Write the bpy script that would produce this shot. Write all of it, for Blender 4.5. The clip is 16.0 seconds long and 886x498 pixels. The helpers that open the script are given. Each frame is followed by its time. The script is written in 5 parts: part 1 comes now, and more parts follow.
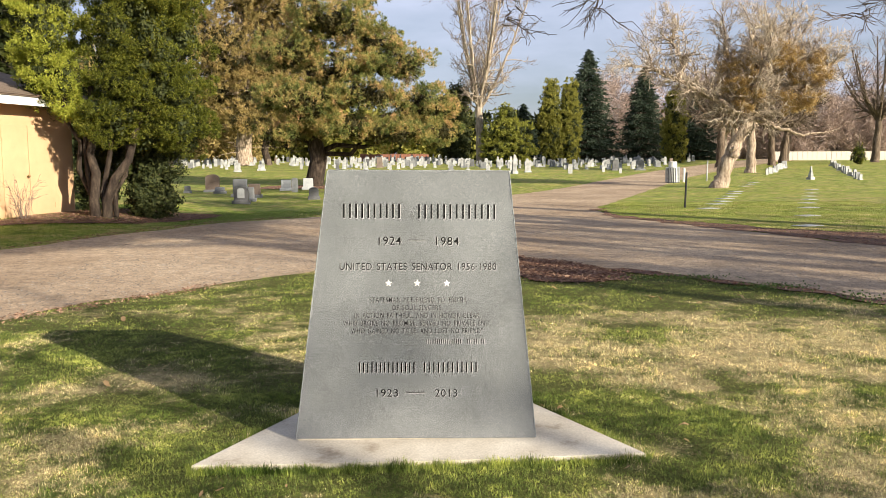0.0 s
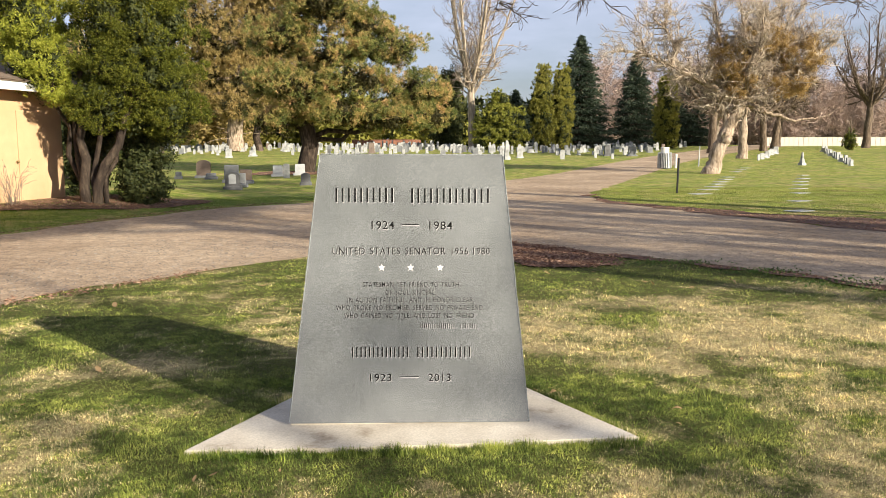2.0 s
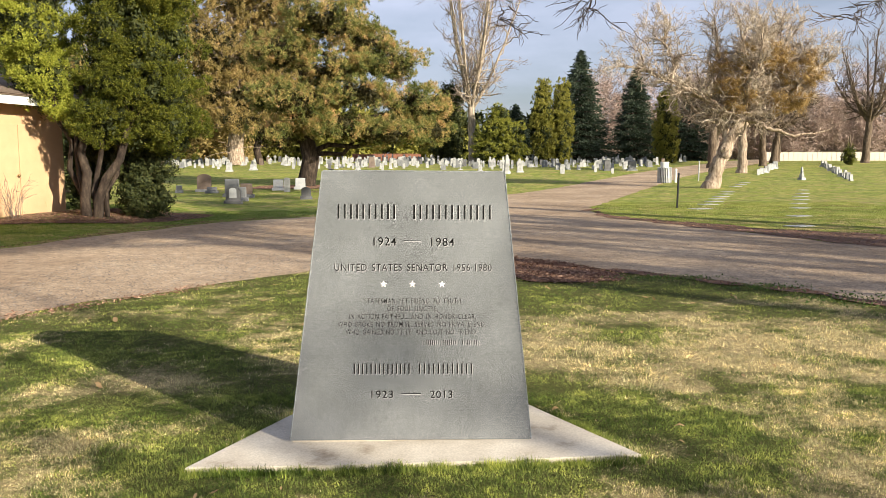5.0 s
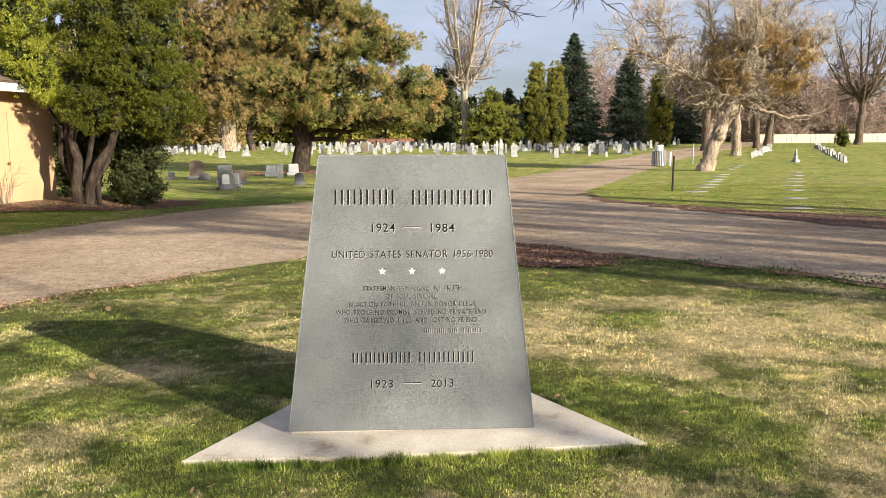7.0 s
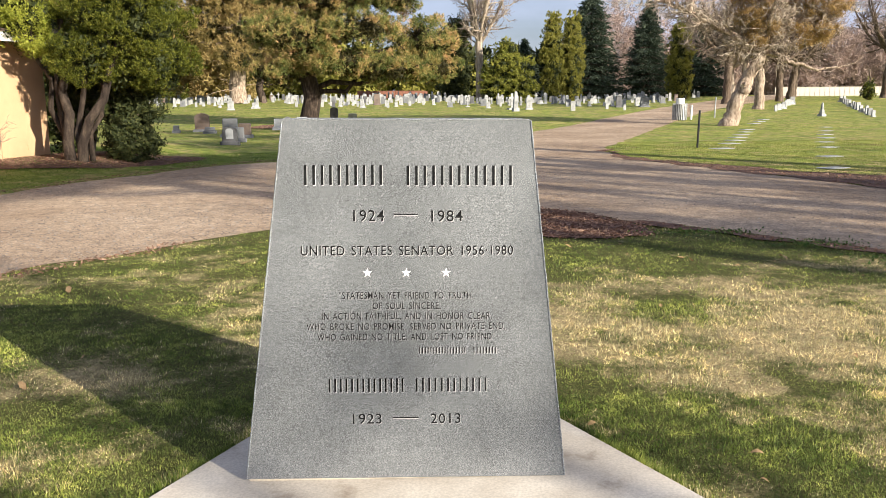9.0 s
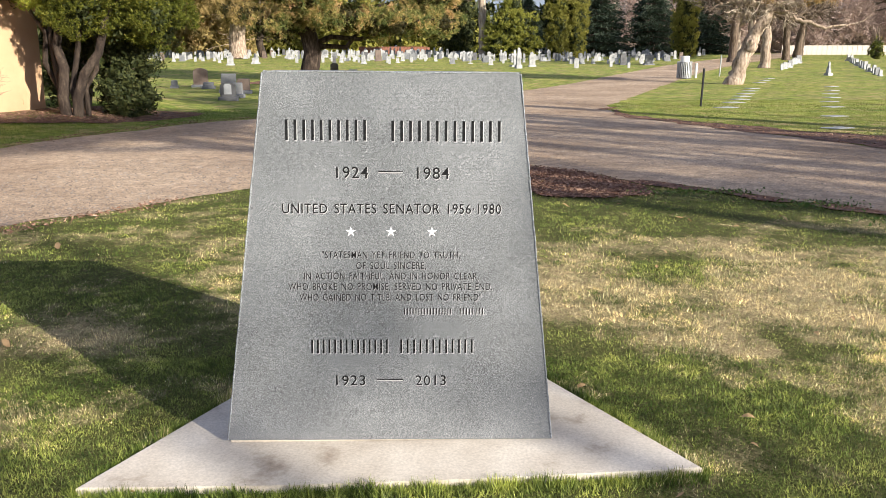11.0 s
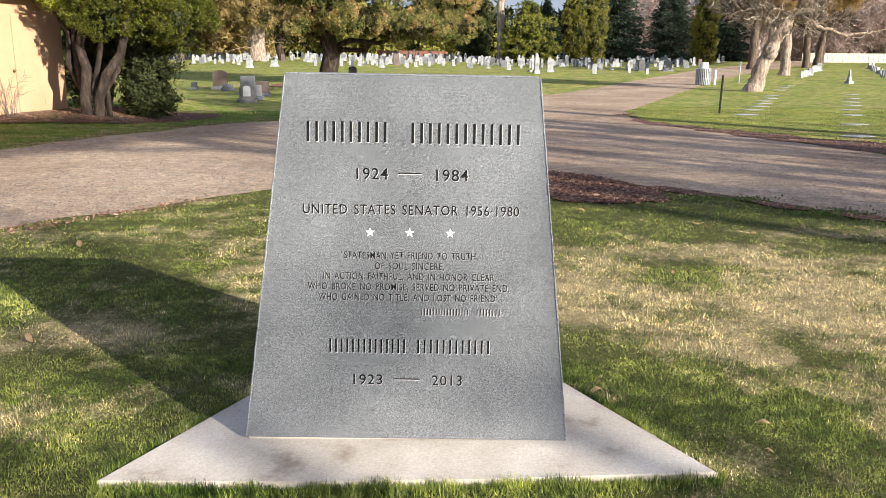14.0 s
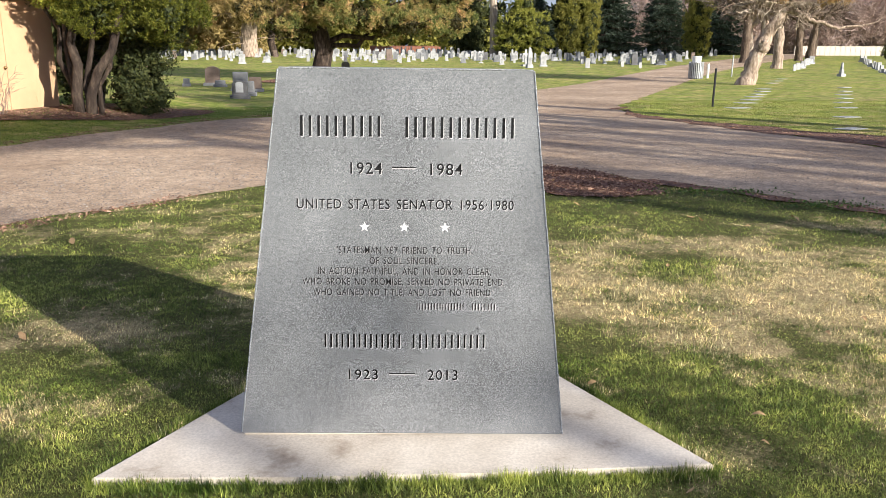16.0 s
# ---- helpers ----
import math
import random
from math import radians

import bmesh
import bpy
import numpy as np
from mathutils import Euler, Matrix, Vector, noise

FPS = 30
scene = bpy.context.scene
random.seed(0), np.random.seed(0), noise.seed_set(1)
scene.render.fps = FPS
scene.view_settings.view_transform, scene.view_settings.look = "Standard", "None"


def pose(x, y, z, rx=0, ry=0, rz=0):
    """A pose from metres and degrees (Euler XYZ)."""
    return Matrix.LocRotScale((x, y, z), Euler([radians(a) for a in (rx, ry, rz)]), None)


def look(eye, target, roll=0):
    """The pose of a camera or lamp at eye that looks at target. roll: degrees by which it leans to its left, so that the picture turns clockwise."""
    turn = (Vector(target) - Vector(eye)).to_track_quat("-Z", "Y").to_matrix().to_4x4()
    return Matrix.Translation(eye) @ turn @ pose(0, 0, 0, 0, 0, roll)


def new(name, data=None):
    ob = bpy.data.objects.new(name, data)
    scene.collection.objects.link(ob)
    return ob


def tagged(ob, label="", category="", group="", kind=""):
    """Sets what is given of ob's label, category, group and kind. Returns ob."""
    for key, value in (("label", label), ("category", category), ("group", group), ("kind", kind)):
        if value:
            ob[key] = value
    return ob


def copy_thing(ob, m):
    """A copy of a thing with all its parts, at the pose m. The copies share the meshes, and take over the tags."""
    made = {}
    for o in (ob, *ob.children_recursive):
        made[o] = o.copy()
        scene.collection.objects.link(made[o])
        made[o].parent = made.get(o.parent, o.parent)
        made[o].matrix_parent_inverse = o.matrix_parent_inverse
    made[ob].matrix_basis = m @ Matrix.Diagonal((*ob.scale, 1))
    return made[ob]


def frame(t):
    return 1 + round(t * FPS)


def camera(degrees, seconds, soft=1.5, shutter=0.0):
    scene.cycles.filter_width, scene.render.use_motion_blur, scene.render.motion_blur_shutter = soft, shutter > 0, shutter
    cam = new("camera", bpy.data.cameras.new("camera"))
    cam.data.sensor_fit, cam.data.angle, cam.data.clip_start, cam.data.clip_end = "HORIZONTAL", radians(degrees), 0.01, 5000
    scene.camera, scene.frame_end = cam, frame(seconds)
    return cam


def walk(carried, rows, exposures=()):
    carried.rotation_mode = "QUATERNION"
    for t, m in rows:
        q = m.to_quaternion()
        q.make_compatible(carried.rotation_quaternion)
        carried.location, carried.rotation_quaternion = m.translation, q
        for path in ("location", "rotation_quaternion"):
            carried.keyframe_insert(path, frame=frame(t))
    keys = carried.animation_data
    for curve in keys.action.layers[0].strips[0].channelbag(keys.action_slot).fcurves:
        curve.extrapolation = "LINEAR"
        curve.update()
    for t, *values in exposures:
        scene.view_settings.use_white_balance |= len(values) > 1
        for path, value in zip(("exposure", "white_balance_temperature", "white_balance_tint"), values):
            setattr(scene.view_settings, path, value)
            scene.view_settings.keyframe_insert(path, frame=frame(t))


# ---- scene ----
cam = camera(57.0, 16.0, soft=0.6)
PATH = [
    (0, (0.081, -4.243, 1.538), (0.109, -2.255, 1.317), -0.2),
    (0.5, (0.078, -4.221, 1.526), (0.107, -2.235, 1.291), -0.2),
    (1, (0.07, -4.227, 1.527), (0.102, -2.241, 1.29), -0.0),
    (1.5, (0.064, -4.23, 1.525), (0.104, -2.245, 1.282), 0.0),
    (2, (0.075, -4.228, 1.527), (0.122, -2.244, 1.272), -0.2),
    (2.5, (0.079, -4.223, 1.525), (0.125, -2.241, 1.259), -0.1),
    (3, (0.075, -4.245, 1.532), (0.117, -2.263, 1.266), 0.0),
    (3.5, (0.074, -4.263, 1.54), (0.12, -2.278, 1.296), 0.0),
    (4, (0.069, -4.245, 1.543), (0.122, -2.258, 1.323), -0.0),
    (6.5, (0.053, -4.2, 1.537), (0.09, -2.215, 1.3), -0.3),
    (7, (0.035, -4.126, 1.536), (0.097, -2.144, 1.278), -0.5),
    (7.5, (0.081, -3.942, 1.522), (0.15, -1.965, 1.23), -0.5),
    (8, (0.172, -3.672, 1.542), (0.209, -1.699, 1.218), 0.3),
    (8.5, (0.149, -3.392, 1.525), (0.166, -1.423, 1.177), 0.3),
    (9, (0.105, -3.075, 1.566), (0.133, -1.11, 1.195), -0.4),
    (9.5, (0.16, -3.0, 1.555), (0.188, -1.045, 1.138), -0.1),
    (10, (0.17, -2.982, 1.552), (0.19, -1.034, 1.098), 0.1),
    (10.2, (0.172, -2.984, 1.551), (0.193, -1.036, 1.088), 0.1),
    (12.5, (0.154, -2.978, 1.546), (0.179, -1.035, 1.072), -0.2),
    (13, (0.153, -3.006, 1.543), (0.167, -1.062, 1.074), 0.6),
    (13.5, (0.155, -3.006, 1.544), (0.149, -1.06, 1.082), 0.8),
    (14, (0.157, -3.015, 1.546), (0.143, -1.069, 1.085), 0.5),
    (14.5, (0.156, -3.009, 1.54), (0.143, -1.065, 1.071), 0.3),
    (15, (0.157, -3.013, 1.541), (0.149, -1.069, 1.072), 0.3),
    (15.5, (0.157, -3.016, 1.541), (0.153, -1.072, 1.072), 0.3),
    (16, (0.155, -3.008, 1.54), (0.155, -1.065, 1.068), 0.2),
]
walk(cam, [(t, look(eye, target, roll)) for t, eye, target, roll in PATH], [(0, 1.02, 6350, 10), (7, 1.02, 6350, 10), (9.5, 1.06, 6000, 13), (16, 1.06, 5800, 14)])

# ---- world, sun, exposure ----
SUN_AZ = (0.737, -0.675)      # horizontal direction towards the sun
SUN_EL = radians(20.5)
world = bpy.data.worlds.new("sky")
scene.world = world
world.use_nodes = True
wn, wl = world.node_tree.nodes, world.node_tree.links
wn.clear()
w_out = wn.new("ShaderNodeOutputWorld")
w_bg = wn.new("ShaderNodeBackground")
w_sky = wn.new("ShaderNodeTexSky")
w_sky.sky_type = "NISHITA"
w_sky.sun_disc = False
w_sky.sun_elevation = SUN_EL
w_sky.sun_rotation = math.atan2(SUN_AZ[0], SUN_AZ[1])
w_sky.air_density, w_sky.dust_density, w_sky.ozone_density = 1.0, 1.5, 1.5
w_co = wn.new("ShaderNodeTexCoord")
w_map = wn.new("ShaderNodeMapping")
w_map.inputs["Scale"].default_value = (1.0, 1.0, 3.5)
w_noise = wn.new("ShaderNodeTexNoise")
w_noise.inputs["Scale"].default_value = 2.2
w_noise.inputs["Detail"].default_value = 6
w_noise.inputs["Roughness"].default_value = 0.55
w_ramp = wn.new("ShaderNodeValToRGB")
w_ramp.color_ramp.elements[0].position, w_ramp.color_ramp.elements[0].color = 0.38, (0.3, 0.3, 0.3, 1)
w_ramp.color_ramp.elements[1].position, w_ramp.color_ramp.elements[1].color = 0.68, (0.9, 0.9, 0.9, 1)
w_mix = wn.new("ShaderNodeMix")
w_mix.data_type = "RGBA"
w_mix.inputs["B"].default_value = (8.6, 9.2, 11.5, 1)   # thin grey-blue cloud
wl.new(w_co.outputs["Generated"], w_map.inputs["Vector"])
wl.new(w_map.outputs["Vector"], w_noise.inputs["Vector"])
wl.new(w_noise.outputs["Fac"], w_ramp.inputs["Fac"])
wl.new(w_ramp.outputs["Color"], w_mix.inputs["Factor"])
wl.new(w_sky.outputs["Color"], w_mix.inputs["A"])
wl.new(w_mix.outputs["Result"], w_bg.inputs["Color"])
w_bg.inputs["Strength"].default_value = 0.044
wl.new(w_bg.outputs["Background"], w_out.inputs["Surface"])

sun_data = bpy.data.lights.new("sun", "SUN")
sun_data.energy, sun_data.angle, sun_data.color = 5.0, radians(0.55), (1.0, 0.89, 0.69)
sun = new("sun", sun_data)
sun.matrix_world = look((SUN_AZ[0] * math.cos(SUN_EL) * 60, SUN_AZ[1] * math.cos(SUN_EL) * 60, math.sin(SUN_EL) * 60), (0, 0, 0))

# ---- materials ----


def shader(name, rough=0.8, metal=0.0, spec=0.3):
    m = bpy.data.materials.new(name)
    m.use_nodes = True
    b = m.node_tree.nodes["Principled BSDF"]
    b.inputs["Roughness"].default_value = rough
    b.inputs["Metallic"].default_value = metal
    b.inputs["Specular IOR Level"].default_value = spec
    return m, m.node_tree.nodes, m.node_tree.links, b


def coords(n, l, scale=(1, 1, 1)):
    c = n.new("ShaderNodeTexCoord")
    mp = n.new("ShaderNodeMapping")
    mp.inputs["Scale"].default_value = scale
    l.new(c.outputs["Object"], mp.inputs["Vector"])
    return mp.outputs["Vector"]


def tex(n, l, vec, scale, detail=4, rough=0.6):
    t = n.new("ShaderNodeTexNoise")
    t.inputs["Scale"].default_value = scale
    t.inputs["Detail"].default_value = detail
    t.inputs["Roughness"].default_value = rough
    l.new(vec, t.inputs["Vector"])
    return t.outputs["Fac"]


def ramp(n, l, fac, stops):
    r = n.new("ShaderNodeValToRGB")
    e = r.color_ramp.elements
    while len(e) < len(stops):
        e.new(0.5)
    for k, (p, c) in zip(e, stops):
        k.position, k.color = p, (*c, 1)
    l.new(fac, r.inputs["Fac"])
    return r.outputs["Color"]


def mixc(n, l, fac, a, b, mode="MIX"):
    m = n.new("ShaderNodeMix")
    m.data_type, m.blend_type = "RGBA", mode
    for sock, v in (("Factor", fac), ("A", a), ("B", b)):
        if isinstance(v, (int, float)):
            m.inputs[sock].default_value = v
        elif isinstance(v, tuple):
            m.inputs[sock].default_value = (*v, 1)
        else:
            l.new(v, m.inputs[sock])
    return m.outputs["Result"]


def calc(n, l, op, a, b=0.0, c=None, clamp=False):
    m = n.new("ShaderNodeMath")
    m.operation, m.use_clamp = op, clamp
    for k, v in enumerate((a, b) if c is None else (a, b, c)):
        if isinstance(v, (int, float)):
            m.inputs[k].default_value = v
        else:
            l.new(v, m.inputs[k])
    return m.outputs[0]


def bump(n, l, b, fac, strength=0.3, dist=0.01):
    k = n.new("ShaderNodeBump")
    k.inputs["Strength"].default_value = strength
    k.inputs["Distance"].default_value = dist
    l.new(fac, k.inputs["Height"])
    l.new(k.outputs["Normal"], b.inputs["Normal"])


def surface(name, stops, scale=6.0, fine=60.0, rough=0.8, metal=0.0, relief=0.3, dist=0.005, fine_mix=0.35, stretch=(1, 1, 1), spec=0.3):
    """Two-scale mottled material: broad tone from stops, fine grain over it, fine relief."""
    m, n, l, b = shader(name, rough, metal, spec)
    v = coords(n, l, stretch)
    big = tex(n, l, v, scale)
    small = tex(n, l, v, fine, 3)
    col = ramp(n, l, big, stops)
    grain = ramp(n, l, small, [(0.3, (0.55, 0.55, 0.55)), (0.7, (1.35, 1.35, 1.35))])
    l.new(mixc(n, l, fine_mix, col, grain, "MULTIPLY"), b.inputs["Base Color"])
    if relief:
        bump(n, l, b, small, relief, dist)
    return m


def foliage(name, stops, rough=0.6, through_light=0.38, broad=0.5, patchy=False):
    """Leaves: colour varies from leaf to leaf and softly across the crown; some light passes through."""
    m, n, l, b = shader(name, rough, 0.0, 0.25)
    g = n.new("ShaderNodeNewGeometry")
    v = coords(n, l)
    mixf = calc(n, l, "ADD", calc(n, l, "MULTIPLY", g.outputs["Random Per Island"], 0.55), calc(n, l, "MULTIPLY", tex(n, l, v, broad, 3), 0.5))
    if patchy:
        mixf = calc(n, l, "ADD", calc(n, l, "MULTIPLY", g.outputs["Random Per Island"], 0.3), calc(n, l, "MULTIPLY_ADD", tex(n, l, v, broad, 4, 0.7), 1.7, -0.5))
    col = ramp(n, l, mixf, stops)
    l.new(col, b.inputs["Base Color"])
    tr = n.new("ShaderNodeBsdfTranslucent")
    l.new(col, tr.inputs["Color"])
    ms = n.new("ShaderNodeMixShader")
    ms.inputs["Fac"].default_value = through_light
    l.new(b.outputs["BSDF"], ms.inputs[1])
    l.new(tr.outputs["BSDF"], ms.inputs[2])
    l.new(ms.outputs["Shader"], n["Material Output"].inputs["Surface"])
    return m


def dryness(n, l):
    """0 green, 1 straw-dry: where the lawn has dried out, in patches."""
    v = coords(n, l)
    total = calc(n, l, "MULTIPLY", tex(n, l, v, 1.3, 5, 0.68), 2.1)
    total = calc(n, l, "ADD", total, calc(n, l, "MULTIPLY", tex(n, l, v, 6.0, 4, 0.7), 0.5))
    total = calc(n, l, "MULTIPLY_ADD", calc(n, l, "SUBTRACT", total, 1.3), 2.7, 0.16)
    c = n.new("ShaderNodeTexCoord")
    for cx, cy, rx, ry, amount in ((2.5, 1.9, 2.3, 1.1, 1.1), (1.5, 3.0, 1.6, 1.1, 0.35), (3.9, 2.7, 2.0, 1.0, 0.75), (2.3, 0.3, 1.7, 0.7, 0.5), (0.5, -1.1, 4.5, 0.65, 0.6), (-2.0, -0.1, 1.3, 0.8, 0.3), (-2.3, 1.2, 0.9, 0.5, 0.15), (-1.2, 3.6, 1.4, 0.5, 0.45),
                                   (-0.2, 0.2, 2.0, 1.5, -0.7), (0.1, -0.3, 1.7, 0.4, -1.3), (1.5, 0.25, 0.8, 0.5, -0.8), (1.2, 5.4, 5.0, 1.9, -1.1), (-3.0, 2.6, 1.8, 1.6, -0.5), (10, 13, 6, 5, 0.55), (16, 24, 5, 7, 0.3)):
        mp = n.new("ShaderNodeMapping")
        mp.vector_type = "TEXTURE"
        mp.inputs["Location"].default_value = (cx, cy, 0)
        mp.inputs["Scale"].default_value = (rx, ry, 50)
        l.new(c.outputs["Object"], mp.inputs["Vector"])
        ball = n.new("ShaderNodeTexGradient")
        ball.gradient_type = "SPHERICAL"
        l.new(mp.outputs["Vector"], ball.inputs["Vector"])
        total = calc(n, l, "MULTIPLY_ADD", ball.outputs["Fac"], amount, total)
    return calc(n, l, "MINIMUM", calc(n, l, "MAXIMUM", total, 0.0), 1.0), v


def lawn_material():
    m, n, l, b = shader("lawn", 0.9, 0.0, 0.15)
    dry, v = dryness(n, l)
    fine = tex(n, l, v, 45, 4)
    green = ramp(n, l, fine, [(0.3, (0.075, 0.095, 0.018)), (0.5, (0.25, 0.275, 0.055)), (0.75, (0.44, 0.46, 0.13))])
    straw = ramp(n, l, fine, [(0.3, (0.13, 0.095, 0.045)), (0.55, (0.34, 0.26, 0.13)), (0.75, (0.55, 0.45, 0.26))])
    patch = ramp(n, l, tex(n, l, v, 2.6, 5, 0.7), [(0.35, (0.42, 0.5, 0.42)), (0.65, (1.45, 1.38, 1.34))])
    broad = ramp(n, l, tex(n, l, v, 0.35, 3), [(0.35, (0.75, 0.86, 0.75)), (0.65, (1.15, 1.12, 1.05))])
    col = mixc(n, l, 1.0, mixc(n, l, dry, green, straw), patch, "MULTIPLY")
    l.new(mixc(n, l, 1.0, col, broad, "MULTIPLY"), b.inputs["Base Color"])
    bump(n, l, b, fine, 0.7, 0.03)
    return m


def blade_material():
    m, n, l, b = shader("grass_blades", 0.55, 0.0, 0.3)
    dry, v = dryness(n, l)
    g = n.new("ShaderNodeNewGeometry")
    rnd = g.outputs["Random Per Island"]
    green = ramp(n, l, rnd, [(0.0, (0.12, 0.165, 0.03)), (0.5, (0.27, 0.315, 0.065)), (1.0, (0.48, 0.5, 0.14))])
    deep = ramp(n, l, rnd, [(0.0, (0.035, 0.065, 0.01)), (0.5, (0.1, 0.155, 0.022)), (1.0, (0.2, 0.26, 0.045))])
    tone = n.new("ShaderNodeMapRange")
    tone.inputs["From Min"].default_value, tone.inputs["From Max"].default_value = 0.4, 0.6
    l.new(tex(n, l, v, 1.7, 4), tone.inputs["Value"])
    green = mixc(n, l, tone.outputs["Result"], deep, green)
    straw = ramp(n, l, rnd, [(0.0, (0.29, 0.225, 0.1)), (0.5, (0.66, 0.55, 0.27)), (1.0, (0.93, 0.83, 0.48))])
    pick = calc(n, l, "LESS_THAN", calc(n, l, "FRACT", calc(n, l, "MULTIPLY", rnd, 37.0)), dry)
    tuft = ramp(n, l, tex(n, l, v, 3.4, 5, 0.72), [(0.36, (0.5, 0.55, 0.52)), (0.5, (1.0, 1.0, 1.0)), (0.66, (1.5, 1.42, 1.34))])
    small = ramp(n, l, tex(n, l, v, 13.0, 4, 0.7), [(0.36, (0.45, 0.5, 0.48)), (0.5, (1.0, 1.0, 1.0)), (0.64, (1.4, 1.36, 1.3))])
    col = mixc(n, l, 1.0, mixc(n, l, 1.0, mixc(n, l, pick, green, straw), tuft, "MULTIPLY"), small, "MULTIPLY")
    l.new(col, b.inputs["Base Color"])
    tr = n.new("ShaderNodeBsdfTranslucent")
    l.new(col, tr.inputs["Color"])
    ms = n.new("ShaderNodeMixShader")
    ms.inputs["Fac"].default_value = 0.3
    l.new(b.outputs["BSDF"], ms.inputs[1])
    l.new(tr.outputs["BSDF"], ms.inputs[2])
    l.new(ms.outputs["Shader"], n["Material Output"].inputs["Surface"])
    return m


def gravel_material():
    m, n, l, b = shader("gravel_road", 0.9, 0.0, 0.2)
    v = coords(n, l)
    vo = n.new("ShaderNodeTexVoronoi")
    vo.inputs["Scale"].default_value = 60
    l.new(v, vo.inputs["Vector"])
    big = tex(n, l, v, 0.35, 5)
    tone = ramp(n, l, big, [(0.3, (0.28, 0.205, 0.14)), (0.5, (0.4, 0.305, 0.215)), (0.7, (0.52, 0.41, 0.295))])
    stone = n.new("ShaderNodeSeparateColor")
    l.new(vo.outputs["Color"], stone.inputs["Color"])
    chips = ramp(n, l, stone.outputs["Red"], [(0.0, (0.45, 0.45, 0.47)), (0.5, (1.0, 0.98, 0.95)), (1.0, (1.7, 1.65, 1.6))])
    mid = ramp(n, l, tex(n, l, v, 5, 6, 0.75), [(0.35, (0.6, 0.58, 0.57)), (0.65, (1.25, 1.22, 1.18))])
    col = mixc(n, l, 0.55, tone, chips, "MULTIPLY")
    l.new(mixc(n, l, 0.8, col, mid, "MULTIPLY"), b.inputs["Base Color"])
    bump(n, l, b, vo.outputs["Distance"], 0.6, 0.02)
    return m


def granite_material(name, polish=0.5, light=1.0):
    m, n, l, b = shader(name, polish, 0.0, 0.4)
    v = coords(n, l)
    vo = n.new("ShaderNodeTexVoronoi")
    vo.inputs["Scale"].default_value = 600
    l.new(v, vo.inputs["Vector"])
    s = n.new("ShaderNodeSeparateColor")
    l.new(vo.outputs["Color"], s.inputs["Color"])
    speck = ramp(n, l, s.outputs["Green"], [(0.0, (0.05, 0.054, 0.059)), (0.25, (0.12, 0.127, 0.133)), (0.6, (0.195, 0.205, 0.212)), (1.0, (0.37, 0.382, 0.39))])
    # stain mottle that also paints a weak branch dapple into the stone
    dapple_mottle = ramp(n, l, tex(n, l, v, 2.1, 3), [(0.35, (0.84 * light,) * 3), (0.65, (1.1 * light,) * 3)])
    grain = ramp(n, l, tex(n, l, v, 190, 3), [(0.35, (0.66, 0.66, 0.67)), (0.65, (1.3, 1.3, 1.29))])
    col = mixc(n, l, 1.0, mixc(n, l, 1.0, speck, dapple_mottle, "MULTIPLY"), grain, "MULTIPLY")
    l.new(col, b.inputs["Base Color"])
    bump(n, l, b, tex(n, l, v, 220, 2), 0.25, 0.002)
    return m




def thatch_material():
    """Thatch painted dark as the shade between green blades, matted straw where the lawn is dry."""
    m, n, l, b = shader("thatch", 0.95, 0.0, 0.1)
    dry, v = dryness(n, l)
    fine = tex(n, l, v, 80, 4, 0.7)
    gap_shade = ramp(n, l, fine, [(0.3, (0.025, 0.03, 0.009)), (0.5, (0.08, 0.08, 0.026)), (0.7, (0.17, 0.16, 0.06))])
    straw = ramp(n, l, fine, [(0.3, (0.1, 0.072, 0.036)), (0.5, (0.33, 0.255, 0.135)), (0.7, (0.6, 0.49, 0.29))])
    l.new(mixc(n, l, dry, gap_shade, straw), b.inputs["Base Color"])
    bump(n, l, b, fine, 0.8, 0.02)
    return m


THATCH = thatch_material()
LAWN, BLADES, GRAVEL = lawn_material(), blade_material(), gravel_material()
GRANITE = granite_material("grey_granite", 0.5, 0.88)
GRANITE_EDGE = granite_material("rough_granite_edge", 0.75, 1.3)
# groove relief put into colour: dark strokes, and a pale tone for the lit side
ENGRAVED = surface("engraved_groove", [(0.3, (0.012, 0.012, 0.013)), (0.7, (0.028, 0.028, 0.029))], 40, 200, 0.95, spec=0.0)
GROOVE_LIT = surface("groove_painted_lit_side", [(0.3, (0.34, 0.345, 0.345)), (0.7, (0.5, 0.5, 0.495))], 40, 300, 0.8)
CONCRETE = surface("pale_concrete", [(0.3, (0.27, 0.215, 0.16)), (0.43, (0.5, 0.44, 0.36)), (0.7, (0.64, 0.58, 0.49))], 3.0, 90, 0.9, relief=0.25, dist=0.003)
PEBBLE = foliage("road_pebble", [(0.1, (0.1, 0.08, 0.065)), (0.5, (0.27, 0.22, 0.175)), (0.9, (0.48, 0.42, 0.35))], 0.85, 0.0, 3.0)
LITTER = surface("bark_litter", [(0.3, (0.06, 0.036, 0.026)), (0.5, (0.14, 0.075, 0.052)), (0.7, (0.25, 0.14, 0.095))], 9, 60, 0.95, relief=0.8, dist=0.03, fine_mix=0.8)
CHIPS = foliage("bark_chips", [(0.15, (0.07, 0.038, 0.026)), (0.5, (0.2, 0.105, 0.07)), (0.85, (0.44, 0.29, 0.2))], 0.85, 0.0, 3.0)
STUCCO = surface("ochre_painted_wall", [(0.3, (0.5, 0.32, 0.185)), (0.7, (0.58, 0.38, 0.225))], 1.4, 120, 0.85, relief=0.15, dist=0.003, fine_mix=0.12)
WHITE_PAINT = surface("white_paint", [(0.3, (0.72, 0.72, 0.7)), (0.7, (0.84, 0.83, 0.8))], 3, 60, 0.55, relief=0.1, fine_mix=0.1)
